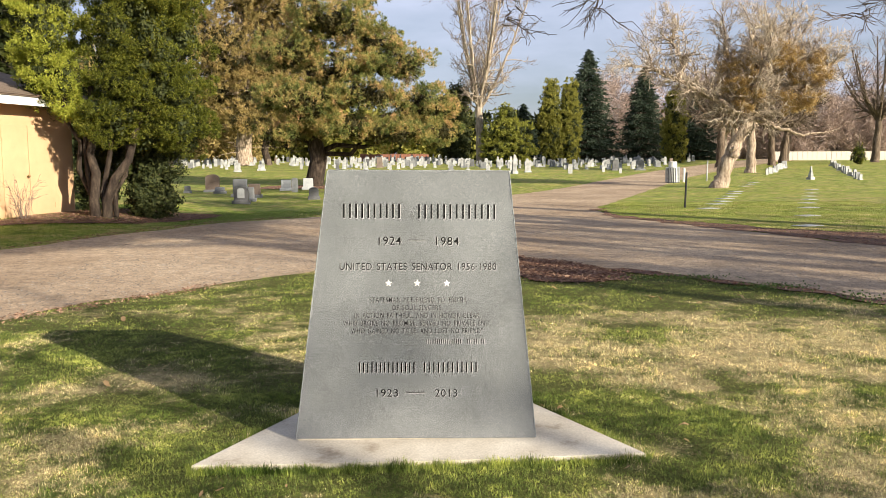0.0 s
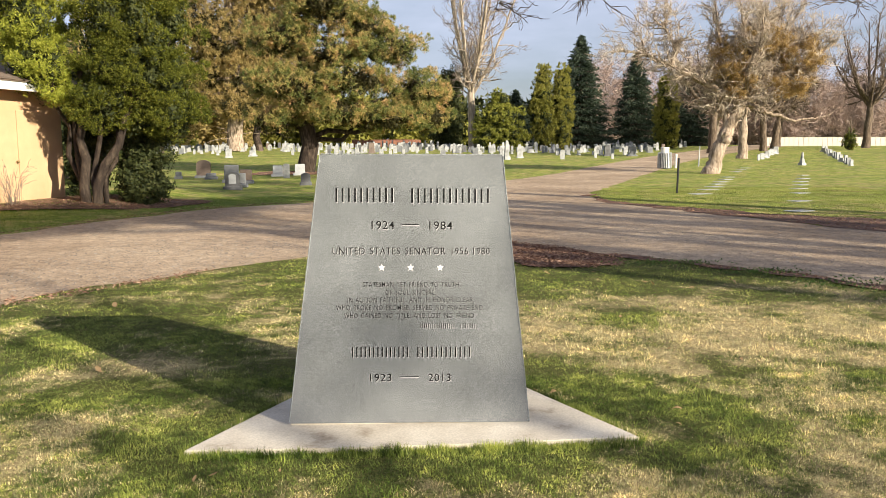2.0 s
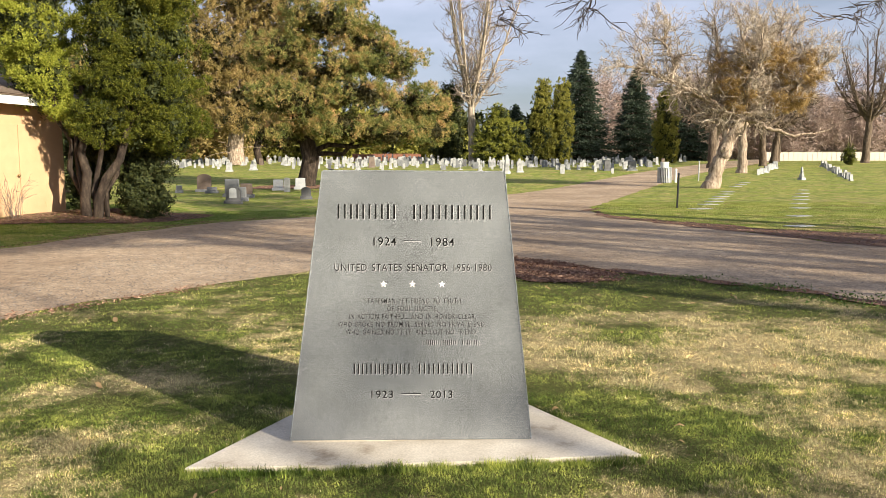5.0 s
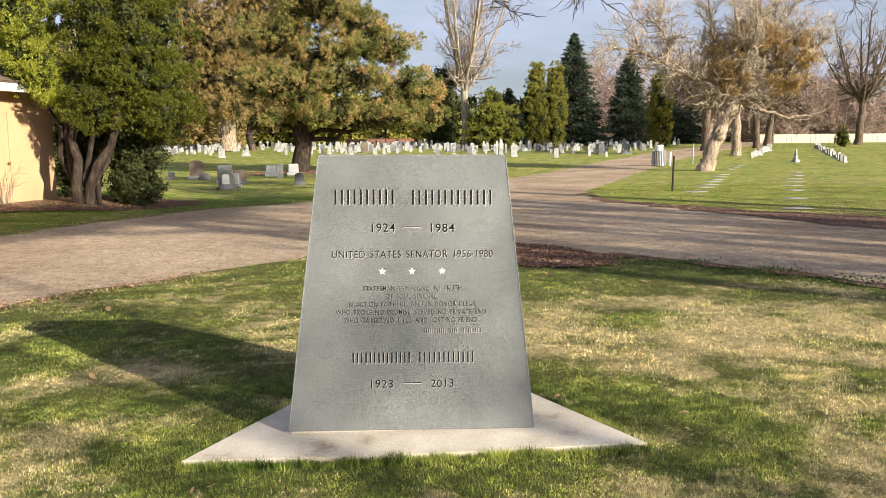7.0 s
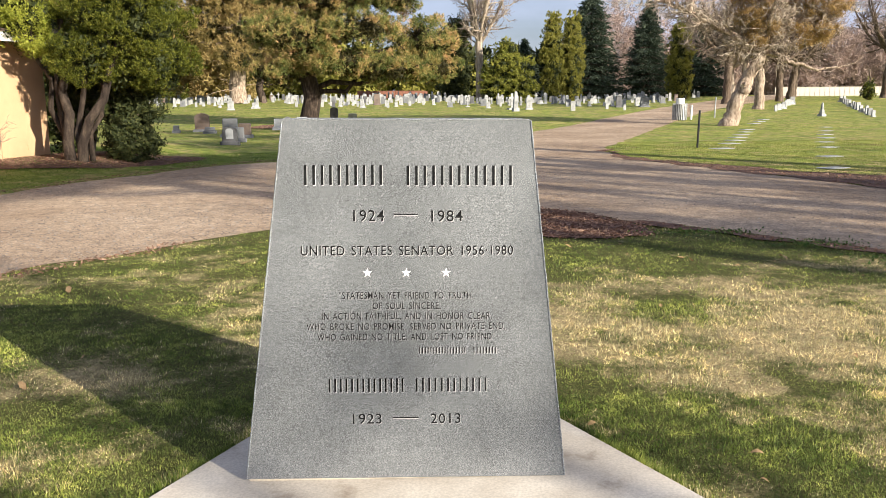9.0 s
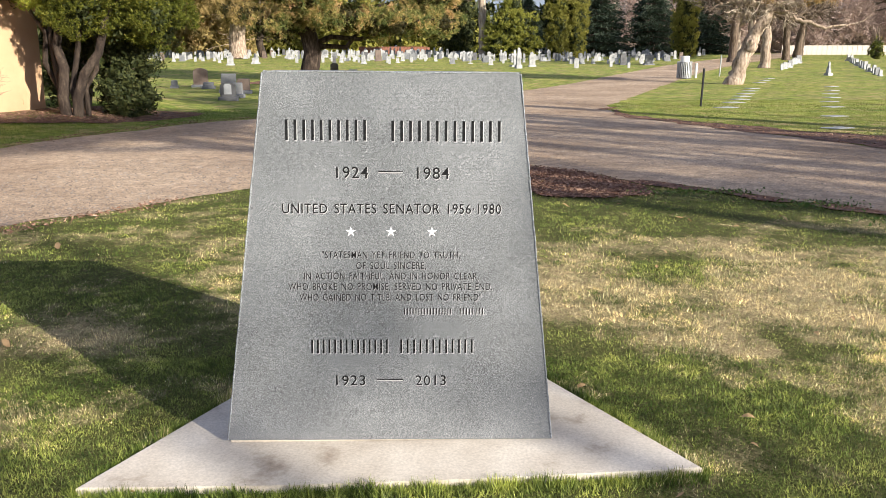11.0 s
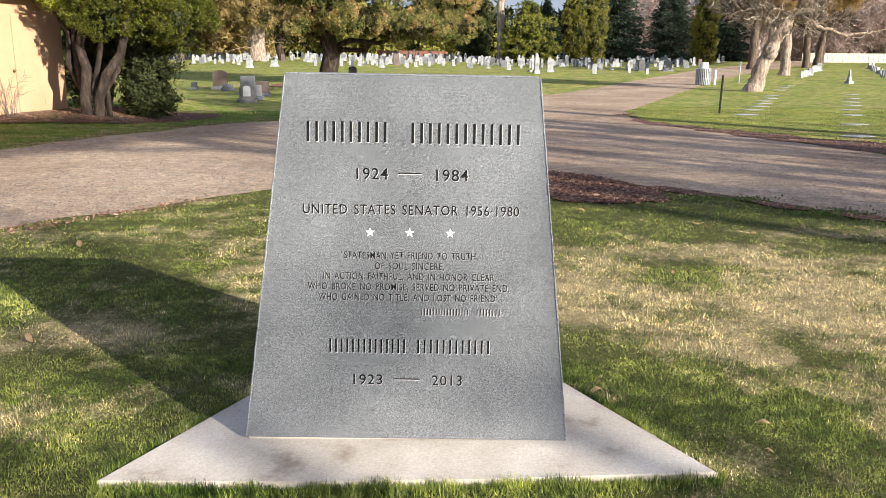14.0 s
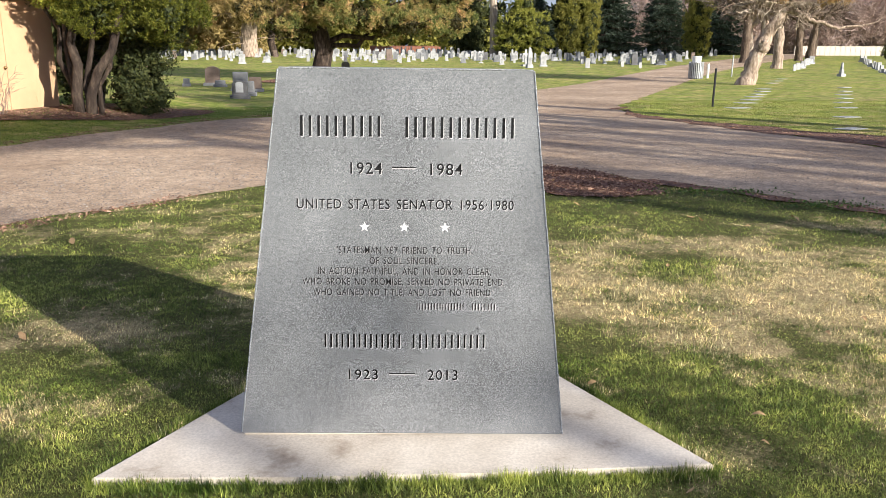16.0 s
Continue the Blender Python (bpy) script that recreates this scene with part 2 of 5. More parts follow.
SHINGLE = surface("brown_shingle", [(0.3, (0.11, 0.08, 0.062)), (0.7, (0.22, 0.165, 0.13))], 4, 70, 0.9, relief=0.5, dist=0.006)
DARK = surface("dark_interior", [(0.3, (0.02, 0.018, 0.016)), (0.7, (0.04, 0.035, 0.03))], 4, 40, 0.95)
BARK = surface("grey_brown_bark", [(0.3, (0.06, 0.042, 0.03)), (0.5, (0.13, 0.096, 0.068)), (0.7, (0.23, 0.175, 0.13))], 3, 26, 0.95, relief=0.9, dist=0.03, fine_mix=0.7, stretch=(3, 3, 0.7))
BARK_PALE = surface("pale_weathered_bark", [(0.3, (0.11, 0.075, 0.052)), (0.5, (0.33, 0.255, 0.19)), (0.7, (0.52, 0.43, 0.34))], 3, 16, 0.95, relief=0.8, dist=0.03, fine_mix=0.6, stretch=(3, 3, 0.7))
BARK_CREAM = surface("cream_bark", [(0.3, (0.16, 0.12, 0.088)), (0.5, (0.34, 0.28, 0.215)), (0.7, (0.5, 0.43, 0.345))], 2, 14, 0.95, relief=0.6, dist=0.03, fine_mix=0.5, stretch=(3, 3, 0.6))
BARK_DARK = surface("dark_pine_bark", [(0.3, (0.02, 0.014, 0.011)), (0.5, (0.05, 0.036, 0.027)), (0.7, (0.12, 0.09, 0.066))], 3, 22, 0.95, relief=0.9, dist=0.04, fine_mix=0.7, stretch=(3, 3, 0.8))
TWIG = surface("grey_twig", [(0.3, (0.13, 0.095, 0.075)), (0.7, (0.3, 0.24, 0.2))], 2, 30, 0.9, relief=0)
TWIG_PALE = surface("pale_twig", [(0.3, (0.2, 0.15, 0.11)), (0.7, (0.62, 0.53, 0.43))], 2, 30, 0.9, relief=0)
FAR_BLADES = foliage("verge_grass", [(0.1, (0.15, 0.115, 0.05)), (0.32, (0.12, 0.145, 0.03)), (0.58, (0.25, 0.28, 0.055)), (0.9, (0.46, 0.45, 0.15))], 0.6, 0.3, 0.55, True)
VERGE_GREEN = foliage("verge_green_grass", [(0.15, (0.04, 0.085, 0.015)), (0.5, (0.13, 0.205, 0.032)), (0.85, (0.28, 0.34, 0.075))], 0.6, 0.3, 1.2)
# two tones of arborvitae: shade painted into ARBOR, sunlight into ARBOR_BRIGHT
ARBOR = foliage("arborvitae_scales", [(0.1, (0.028, 0.038, 0.006)), (0.45, (0.09, 0.108, 0.013)), (0.8, (0.235, 0.235, 0.03)), (1.0, (0.34, 0.25, 0.055))])
ARBOR_BRIGHT = foliage("arborvitae_scales_sun_painted", [(0.1, (0.11, 0.145, 0.018)), (0.5, (0.33, 0.36, 0.045)), (0.9, (0.56, 0.55, 0.1))])
# darker copy of the pine needles, crown shade put into the colour
PINE_DARK = foliage("pine_needles_shade_painted", [(0.1, (0.015, 0.017, 0.006)), (0.5, (0.045, 0.042, 0.013)), (0.9, (0.09, 0.07, 0.025))])
PINE = foliage("pine_needles", [(0.15, (0.07, 0.095, 0.028)), (0.42, (0.2, 0.23, 0.066)), (0.6, (0.44, 0.35, 0.12)), (0.82, (0.68, 0.42, 0.22))], broad=1.1, patchy=True)
BROWN_NEEDLES = foliage("bronzed_needles", [(0.1, (0.11, 0.092, 0.03)), (0.45, (0.32, 0.25, 0.09)), (0.8, (0.5, 0.36, 0.16)), (1.0, (0.6, 0.45, 0.25))], broad=0.7, patchy=True)
SPRUCE = foliage("blue_green_needles", [(0.1, (0.018, 0.03, 0.019)), (0.5, (0.05, 0.072, 0.047)), (0.9, (0.11, 0.14, 0.09))])
# dark evergreens; also the painted shade inside lighter crowns
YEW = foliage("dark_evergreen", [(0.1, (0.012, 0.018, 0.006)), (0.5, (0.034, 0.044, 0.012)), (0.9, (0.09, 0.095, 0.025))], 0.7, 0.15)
BROAD_GREEN = foliage("yellow_green_scales", [(0.1, (0.09, 0.11, 0.02)), (0.5, (0.26, 0.275, 0.046)), (0.9, (0.5, 0.46, 0.1))])
CYPRESS = foliage("column_evergreen", [(0.1, (0.09, 0.1, 0.02)), (0.5, (0.25, 0.245, 0.045)), (0.9, (0.45, 0.4, 0.1))])
SEEDS = foliage("dry_clinging_leaves", [(0.1, (0.14, 0.085, 0.032)), (0.5, (0.37, 0.24, 0.09)), (0.9, (0.57, 0.42, 0.2))])
DRY_LEAF = foliage("fallen_dry_leaf", [(0.1, (0.2, 0.11, 0.05)), (0.5, (0.42, 0.28, 0.14)), (0.9, (0.62, 0.5, 0.33))], 0.7, 0.15, 4.0)
WEED = foliage("low_weed_leaves", [(0.1, (0.03, 0.06, 0.012)), (0.5, (0.08, 0.14, 0.03)), (0.9, (0.17, 0.22, 0.07))])
STONE_WHITE = surface("white_marble", [(0.3, (0.19, 0.195, 0.195)), (0.5, (0.34, 0.342, 0.338)), (0.7, (0.5, 0.5, 0.495))], 2.2, 40, 0.75)
STONE_GREY = surface("grey_granite_marker", [(0.3, (0.12, 0.126, 0.134)), (0.7, (0.22, 0.224, 0.23))], 3, 120, 0.6)
STONE_DARK = surface("dark_grey_granite", [(0.3, (0.06, 0.06, 0.065)), (0.7, (0.13, 0.13, 0.135))], 3, 120, 0.5)
STONE_BROWN = surface("red_brown_granite", [(0.3, (0.11, 0.08, 0.065)), (0.7, (0.19, 0.145, 0.118))], 3, 120, 0.55)
PALE_FACE = surface("pale_polished_face", [(0.3, (0.3, 0.31, 0.32)), (0.7, (0.4, 0.41, 0.42))], 4, 80, 0.4)
BLACK_METAL = surface("black_painted_steel", [(0.3, (0.012, 0.012, 0.013)), (0.7, (0.03, 0.03, 0.03))], 8, 60, 0.5)
GALVANISED = surface("galvanised_steel", [(0.3, (0.36, 0.37, 0.38)), (0.7, (0.56, 0.57, 0.57))], 6, 40, 0.5, 0.6, relief=0.1)
BRICK_RED = surface("red_brown_boards", [(0.3, (0.2, 0.085, 0.055)), (0.7, (0.3, 0.14, 0.095))], 0.6, 8, 0.85)
BRASS = surface("tarnished_brass", [(0.3, (0.18, 0.13, 0.06)), (0.7, (0.32, 0.24, 0.11))], 30, 90, 0.45, 0.8)

# ---- mesh helpers ----
rng = np.random.default_rng(7)


def smooth(t):
    t = min(max(t, 0.0), 1.0)
    return t * t * (3 - 2 * t)


def height(x, y):
    """The ground: level near by, a little rise at the shed, a long gentle rise across the far field."""
    return 1.25 * smooth((y - 30) / 80) + 0.2 * smooth((-6.2 - x) / 2.2) * smooth((y - 11) / 4) * (1 - smooth((y - 21) / 7))


def link(name, mesh, material=None, parent=None, label=""):
    if material is not None:
        mesh.materials.append(material)
    ob = new(name, mesh)
    if parent is not None:
        ob.parent = parent
    return tagged(ob, label)


def part(name, bm, material, parent=None, label="", rounded=False):
    mesh = bpy.data.meshes.new(name)
    bmesh.ops.recalc_face_normals(bm, faces=bm.faces)
    bm.to_mesh(mesh)
    bm.free()
    if rounded:
        for p in mesh.polygons:
            p.use_smooth = True
    return link(name, mesh, material, parent, label)


def thing(name, m, label, category, group="", kind=""):
    ob = new(name)
    ob.matrix_world = m
    ob.empty_display_size = 0.2
    return tagged(ob, label, category, group, kind)


def raw(name, verts, faces, material, parent=None, label="", rounded=False):
    """A mesh from numpy arrays; faces all of one size."""
    verts, faces = np.asarray(verts, dtype=np.float32), np.asarray(faces, dtype=np.int32)
    mesh = bpy.data.meshes.new(name)
    k = faces.shape[1]
    mesh.vertices.add(len(verts))
    mesh.vertices.foreach_set("co", verts.ravel())
    mesh.loops.add(faces.size)
    mesh.loops.foreach_set("vertex_index", faces.ravel())
    mesh.polygons.add(len(faces))
    mesh.polygons.foreach_set("loop_start", np.arange(len(faces), dtype=np.int32) * k)
    if rounded:
        mesh.polygons.foreach_set("use_smooth", np.ones(len(faces), dtype=bool))
    mesh.update(calc_edges=True)
    return link(name, mesh, material, parent, label)


def box(bm, x0, x1, y0, y1, z0, z1, bevel=0.0, m=None):
    vs = [bm.verts.new((x, y, z)) for x in (x0, x1) for y in (y0, y1) for z in (z0, z1)]
    fs = [bm.faces.new([vs[i] for i in q]) for q in ((0, 1, 3, 2), (4, 6, 7, 5), (0, 4, 5, 1), (2, 3, 7, 6), (0, 2, 6, 4), (1, 5, 7, 3))]
    if m is not None:
        bmesh.ops.transform(bm, matrix=m, verts=vs)
    if bevel:
        es = list({e for f in fs for e in f.edges})
        bmesh.ops.bevel(bm, geom=es, offset=bevel, segments=2, affect="EDGES", profile=0.5)
    return vs


def frustum(bm, low, top, z0, z1, bevel=0.0, at=(0, 0), at_top=None):
    """A block with rectangles (width, depth) low and top, centred at at / at_top."""
    at_top = at_top or at
    vs = []
    for (w, d), (cx, cy), z in ((low, at, z0), (top, at_top, z1)):
        vs += [bm.verts.new((cx + sx * w / 2, cy + sy * d / 2, z)) for sx, sy in ((-1, -1), (1, -1), (1, 1), (-1, 1))]
    fs = [bm.faces.new([vs[i] for i in q]) for q in ((3, 2, 1, 0), (4, 5, 6, 7), (0, 1, 5, 4), (1, 2, 6, 5), (2, 3, 7, 6), (3, 0, 4, 7))]
    if bevel:
        bmesh.ops.bevel(bm, geom=list({e for f in fs for e in f.edges}), offset=bevel, segments=2, affect="EDGES", profile=0.5)


def rod(bm, r0, r1, z0, z1, sides=12, m=None):
    low = [bm.verts.new((r0 * math.cos(a), r0 * math.sin(a), z0)) for a in (2 * math.pi * k / sides for k in range(sides))]
    top = [bm.verts.new((r1 * math.cos(a), r1 * math.sin(a), z1)) for a in (2 * math.pi * k / sides for k in range(sides))]
    for k in range(sides):
        j = (k + 1) % sides
        bm.faces.new((low[k], low[j], top[j], top[k]))
    bm.faces.new(low[::-1])
    bm.faces.new(top)
    if m is not None:
        bmesh.ops.transform(bm, matrix=m, verts=low + top)


def tubes(lines):
    """Vertices and quads of round tubes along lines: each an array of points and one of radii, and its sides."""
    vs, fs, base = [], [], 0
    for pts, rad, k in lines:
        pts = np.asarray(pts, dtype=float)
        d = np.gradient(pts, axis=0)
        d /= np.linalg.norm(d, axis=1)[:, None] + 1e-9
        up = np.eye(3)[np.argmin(np.abs(d).max(axis=0))][None]
        a = np.cross(d, up)
        a /= np.linalg.norm(a, axis=1)[:, None] + 1e-9
        b = np.cross(d, a)
        ang = np.arange(k) * 2 * math.pi / k
        ring = pts[:, None] + np.asarray(rad)[:, None, None] * (a[:, None] * np.cos(ang)[None, :, None] + b[:, None] * np.sin(ang)[None, :, None])
        n = len(pts)
        vs.append(ring.reshape(-1, 3))
        i = np.arange(n - 1)[:, None] * k + np.arange(k)[None]
        j = np.arange(n - 1)[:, None] * k + (np.arange(k)[None] + 1) % k
        fs.append(base + np.stack([i, j, j + k, i + k], axis=-1).reshape(-1, 4))
        base += n * k
    return np.concatenate(vs), np.concatenate(fs)


def cards(centres, length, width, out=None, lift=0.0, spread=1.0, r=rng, facing=0.0):
    """Small pointed leaves at centres, pointing about along out; facing turns their flats outwards too."""
    n = len(centres)
    d = r.normal(size=(n, 3)) * spread
    if out is not None:
        d += out * (1 - facing)
    d[:, 2] += lift
    turn = r.normal(size=(n, 3))
    if facing:
        face = out / (np.linalg.norm(out, axis=1)[:, None] + 1e-9) + turn * (1 - facing)
        face /= np.linalg.norm(face, axis=1)[:, None] + 1e-9
        d -= face * (d * face).sum(axis=1)[:, None]
    d /= np.linalg.norm(d, axis=1)[:, None] + 1e-9
    s = np.cross(d, face if facing else turn)
    s /= np.linalg.norm(s, axis=1)[:, None] + 1e-9
    ln = (length * r.uniform(0.6, 1.3, n))[:, None]
    wd = (width * r.uniform(0.6, 1.3, n))[:, None]
    v = np.stack([centres - d * ln * 0.5 - s * wd * 0.5, centres - d * ln * 0.5 + s * wd * 0.5, centres + d * ln * 0.5], axis=1).reshape(-1, 3)
    return v, np.arange(n * 3).reshape(n, 3)


def tufted_points(blobs, per_m2, clump, r, tuft, needles, reach=(0.55, 1.14)):
    """Tufts of needles or sprays on clumps over the skins of ellipsoids; each leaf radiates from its tuft."""
    P, O = [], []
    for cx, cy, cz, rx, ry, rz in blobs:
        area = 4 * math.pi * ((rx * ry) ** 1.6 / 3 + (rx * rz) ** 1.6 / 3 + (ry * rz) ** 1.6 / 3) ** (1 / 1.6)
        n_cl = max(8, int(area / (clump * clump * 2.2)))
        u = r.normal(size=(n_cl, 3))
        u /= np.linalg.norm(u, axis=1)[:, None]
        c = np.array([cx, cy, cz]) + u * np.array([rx, ry, rz]) * r.uniform(*reach, n_cl)[:, None]
        m = max(3, int(per_m2 * area / n_cl / needles))
        w = r.normal(size=(n_cl, m, 3)) + u[:, None] * 0.7
        w /= np.linalg.norm(w, axis=-1, keepdims=True)
        w[..., 2] = w[..., 2] * 0.75 + 0.12
        t = c[:, None] + w * clump * r.uniform(0.55, 1.0, (n_cl, m, 1)) * r.uniform(0.6, 1.25, (n_cl, 1, 1))
        e = r.normal(size=(n_cl, m, needles, 3)) * 0.75 + w[:, :, None] * 0.8
        e /= np.linalg.norm(e, axis=-1, keepdims=True)
        P.append((t[:, :, None] + e * tuft * r.uniform(0.25, 1.0, (n_cl, m, needles, 1))).reshape(-1, 3))
        O.append(e.reshape(-1, 3))
    return np.concatenate(P), np.concatenate(O)


def crown_points(blobs, per_m2, clump=0.35, r=rng, droop=0.0):
    """Leaf places in ragged clumps over the skins of ellipsoids (cx, cy, cz, rx, ry, rz), and the way outwards at each."""
    P, O = [], []
    for cx, cy, cz, rx, ry, rz in blobs:
        area = 4 * math.pi * ((rx * ry) ** 1.6 / 3 + (rx * rz) ** 1.6 / 3 + (ry * rz) ** 1.6 / 3) ** (1 / 1.6)
        n_cl = max(6, int(area / (clump * clump * 3.0)))
        u = r.normal(size=(n_cl, 3))
        u /= np.linalg.norm(u, axis=1)[:, None]
        depth = r.uniform(0.6, 1.16, n_cl)[:, None]
        c = np.array([cx, cy, cz]) + u * np.array([rx, ry, rz]) * depth
        k = max(3, int(per_m2 * area / n_cl))
        off = r.normal(size=(n_cl, k, 3)) * clump * r.uniform(0.3, 0.62, (n_cl, 1, 1))
        p = c[:, None] + off
        p[..., 2] -= droop * np.linalg.norm(off[..., :2], axis=-1)
        o = off / (np.linalg.norm(off, axis=-1, keepdims=True) + 1e-6) + u[:, None] * 0.5
        P.append(p.reshape(-1, 3))
        O.append(o.reshape(-1, 3))
    return np.concatenate(P), np.concatenate(O)


def wander(p0, p1, n, jit, r):
    t = np.linspace(0, 1, n)[:, None]
    p = np.asarray(p0) * (1 - t) + np.asarray(p1) * t
    j = r.normal(size=(n, 3)) * jit * np.linalg.norm(np.asarray(p1) - np.asarray(p0))
    j[0] = j[-1] = 0
    return p + j


def sprout(p, d, length, rr, lev, levels, fork, angle, shrink, gnarl, up, twig_min, r, thick, thin):
    """A branch from p along d, with its own branches in turn."""
    n = 5 if length > 1.0 else 3
    pts = wander(p, p + d * length, n, gnarl, r)
    (thick if rr > 0.03 else thin).append((pts, np.linspace(rr, max(rr * 0.5, twig_min * 0.6), n), 6 if rr > 0.05 else 3))
    if lev >= levels:
        return
    for _ in range(r.integers(*fork)):
        t = r.uniform(0.25, 0.999) * (n - 1)
        i = int(t)
        q = pts[i] * (1 - t + i) + pts[i + 1] * (t - i)
        nd = d + r.normal(size=3) * angle
        nd[2] += up
        nd /= np.linalg.norm(nd)
        sprout(q, nd, length * shrink * r.uniform(0.65, 1.2), max(rr * 0.55, twig_min), lev + 1, levels, fork, angle, shrink, gnarl, up, twig_min, r, thick, thin)


def limbed_tree(r, limbs, every=0.5, length=1.5, levels=2, fork=(3, 5), angle=0.6, shrink=0.62, gnarl=0.07, up=0.1, twig_min=0.011, bare_below=2.5, ease=0.03, sides=10):
    """A leafless tree from its main limbs, each a list of (x, y, z, radius); side branches all along them."""
    thick, thin = [], []
    for knots in limbs:
        k = np.array(knots, dtype=float)
        m = len(k)
        t = np.linspace(0, m - 1, (m - 1) * 4 + 1)
        line = np.column_stack([np.interp(t, np.arange(m), k[:, c]) for c in range(4)])
        for _ in range(2):
            line[1:-1] = 0.25 * line[:-2] + 0.5 * line[1:-1] + 0.25 * line[2:]
        line[1:-1, :3] += r.normal(size=(len(line) - 2, 3)) * ease
        thick.append((line[:, :3], line[:, 3] * (1 + 0.06 * r.normal(size=len(line))), sides))
        seg = np.linalg.norm(np.diff(line[:, :3], axis=0), axis=1)
        total, s = seg.sum(), every * 0.5
        cum = np.concatenate([[0], np.cumsum(seg)])
        while s < total:
            p = np.array([np.interp(s, cum, line[:, c]) for c in range(4)])
            if p[2] > bare_below:
                i = min(int(np.searchsorted(cum, s)), len(line) - 1)
                d = line[i, :3] - line[i - 1, :3]
                d /= np.linalg.norm(d) + 1e-9
                d = d * 0.7 + r.normal(size=3) * 0.7
                d[2] += up * 2
                d /= np.linalg.norm(d)
                sprout(p[:3], d, length * r.uniform(0.5, 1.15), min(p[3] * 0.55, 0.035 * length + 0.01), 0, levels, fork, angle, shrink, gnarl, up, twig_min, r, thick, thin)
            s += every * r.uniform(0.6, 1.4)
    return thick, thin


def fan(r, first, top, reach, n, rad, lean=(0.0, 0.0), base=0.45, bend=0.5):
    """Main limbs for a tree that forks at about first and fans out to reach at top."""
    limbs = [[(0, 0, -0.1, base * 1.35), (lean[0] * 0.1, lean[1] * 0.1, 0.5, base * 1.05), (lean[0] * 0.5, lean[1] * 0.5, first * 0.5, base * 0.9), (lean[0], lean[1], first, base * 0.78)]]
    for k in range(n):
        a = 2 * math.pi * (k + r.uniform(-0.3, 0.3)) / n
        q = reach * r.uniform(0.5, 1.1)
        h = first + (top - first) * r.uniform(0.75, 1.05) * (1 - 0.25 * q / reach)
        z0 = first * r.uniform(0.86, 1.0)
        knots = []
        for j, f in enumerate((0, 0.25, 0.5, 0.75, 1.0)):
            out = q * f ** (1 - bend * 0.5)
            knots.append((lean[0] * z0 / first + math.cos(a) * out, lean[1] * z0 / first + math.sin(a) * out, z0 + (h - z0) * f ** (1 + bend * 0.3), rad * (1 - 0.8 * f) + 0.02))
        limbs.append(knots)
    return limbs


def put_tree(name, x, y, thick, thin, bark, twig, label, category="tree", group="", sink=0.1):
    t = thing(name, pose(x, y, height(x, y) - sink), label, category, group)
    raw("trunk", *tubes(thick), bark, t, "", True)
    if thin:
        tagged(raw("bare_crown", *tubes(thin), twig, t), "fine bare twigs", kind="stuff")
    return t


def add_crown(t, blobs, material, per_m2, size, clump=0.35, lift=0.0, droop=0.0, spread=0.7, label="", name="crown", r=rng, tuft=0.0, needles=12):
    if tuft:
        p, o = tufted_points(blobs, per_m2, clump, r, tuft, needles)
        v, f = cards(p, size[0], size[1], o, lift, 0.3, r)
    else:
        p, o = crown_points(blobs, per_m2, clump, r, droop)
        v, f = cards(p, size[0], size[1], o, lift, spread, r, 0.62)
    return tagged(raw(name, v, f, material, t, label), kind="stuff")

# ---- ground and roads ----
from mathutils import geometry


def spline(pts, per=8):
    """A closed smooth outline through pts."""
    n, out = len(pts), []
    for i in range(n):
        p0, p1, p2, p3 = (np.array(pts[(i + k) % n], dtype=float) for k in (-1, 0, 1, 2))
        for t in np.linspace(0, 1, per, endpoint=False):
            out.append(0.5 * (2 * p1 + (p2 - p0) * t + (2 * p0 - 5 * p1 + 4 * p2 - p3) * t * t + (3 * p1 - p0 - 3 * p2 + p3) * t ** 3))
    return np.array(out)


def inside(poly, p):
    """Which of the points p lie within the outline poly."""
    x, y = p[:, 0], p[:, 1]
    hit = np.zeros(len(p), dtype=bool)
    a, b = poly, np.roll(poly, -1, axis=0)
    for (x0, y0), (x1, y1) in zip(a, b):
        if y0 != y1:
            hit ^= ((y0 > y) != (y1 > y)) & (x < (x1 - x0) * (y - y0) / (y1 - y0) + x0)
    return hit


def ragged(poly, amount, scale, seed=0.0):
    out = []
    for x, y in poly:
        out.append((x + amount * noise.noise((x * scale, y * scale, seed)), y + amount * noise.noise((x * scale, y * scale, seed + 9))))
    return np.array(out)


# near edge, the point of the lawn between the two drives, the far island, the lane that goes off, the far verge
ROAD = spline([(-9.5, -6.0), (-6.3, 0.2), (-4.07, 3.62), (-2.69, 5.54), (-1.47, 6.92), (0.0, 8.5), (0.9, 8.8), (1.5, 8.3), (2.53, 7.07), (3.93, 5.68), (5.02, 4.22), (9.0, -1.6), (15, -10.0),
               (22, -7.0), (13.5, 2.5), (10.2, 6.8), (8.04, 9.55), (7.02, 11.6), (5.9, 14.4), (4.95, 16.9), (5.1, 20.4), (6.65, 24.6), (10.4, 34.2), (15.3, 45.9), (22.2, 59.7), (32, 76), (52, 108),
               (46, 108), (26.5, 76), (17.4, 60.3), (10.8, 46.4), (6.4, 36.0), (3.3, 29.4), (0.0, 21.6), (-2.92, 17.4), (-4.82, 15.5), (-6.2, 12.7), (-7.23, 9.75), (-9.0, 6.2), (-15, -4.0)], 10)
ROAD = ragged(ROAD, 0.16, 1.3)
SLAB = np.array([(-1.1, -0.31), (1.2, -0.2), (-0.02 + 0.13, 1.75), (-0.13, 1.75)])

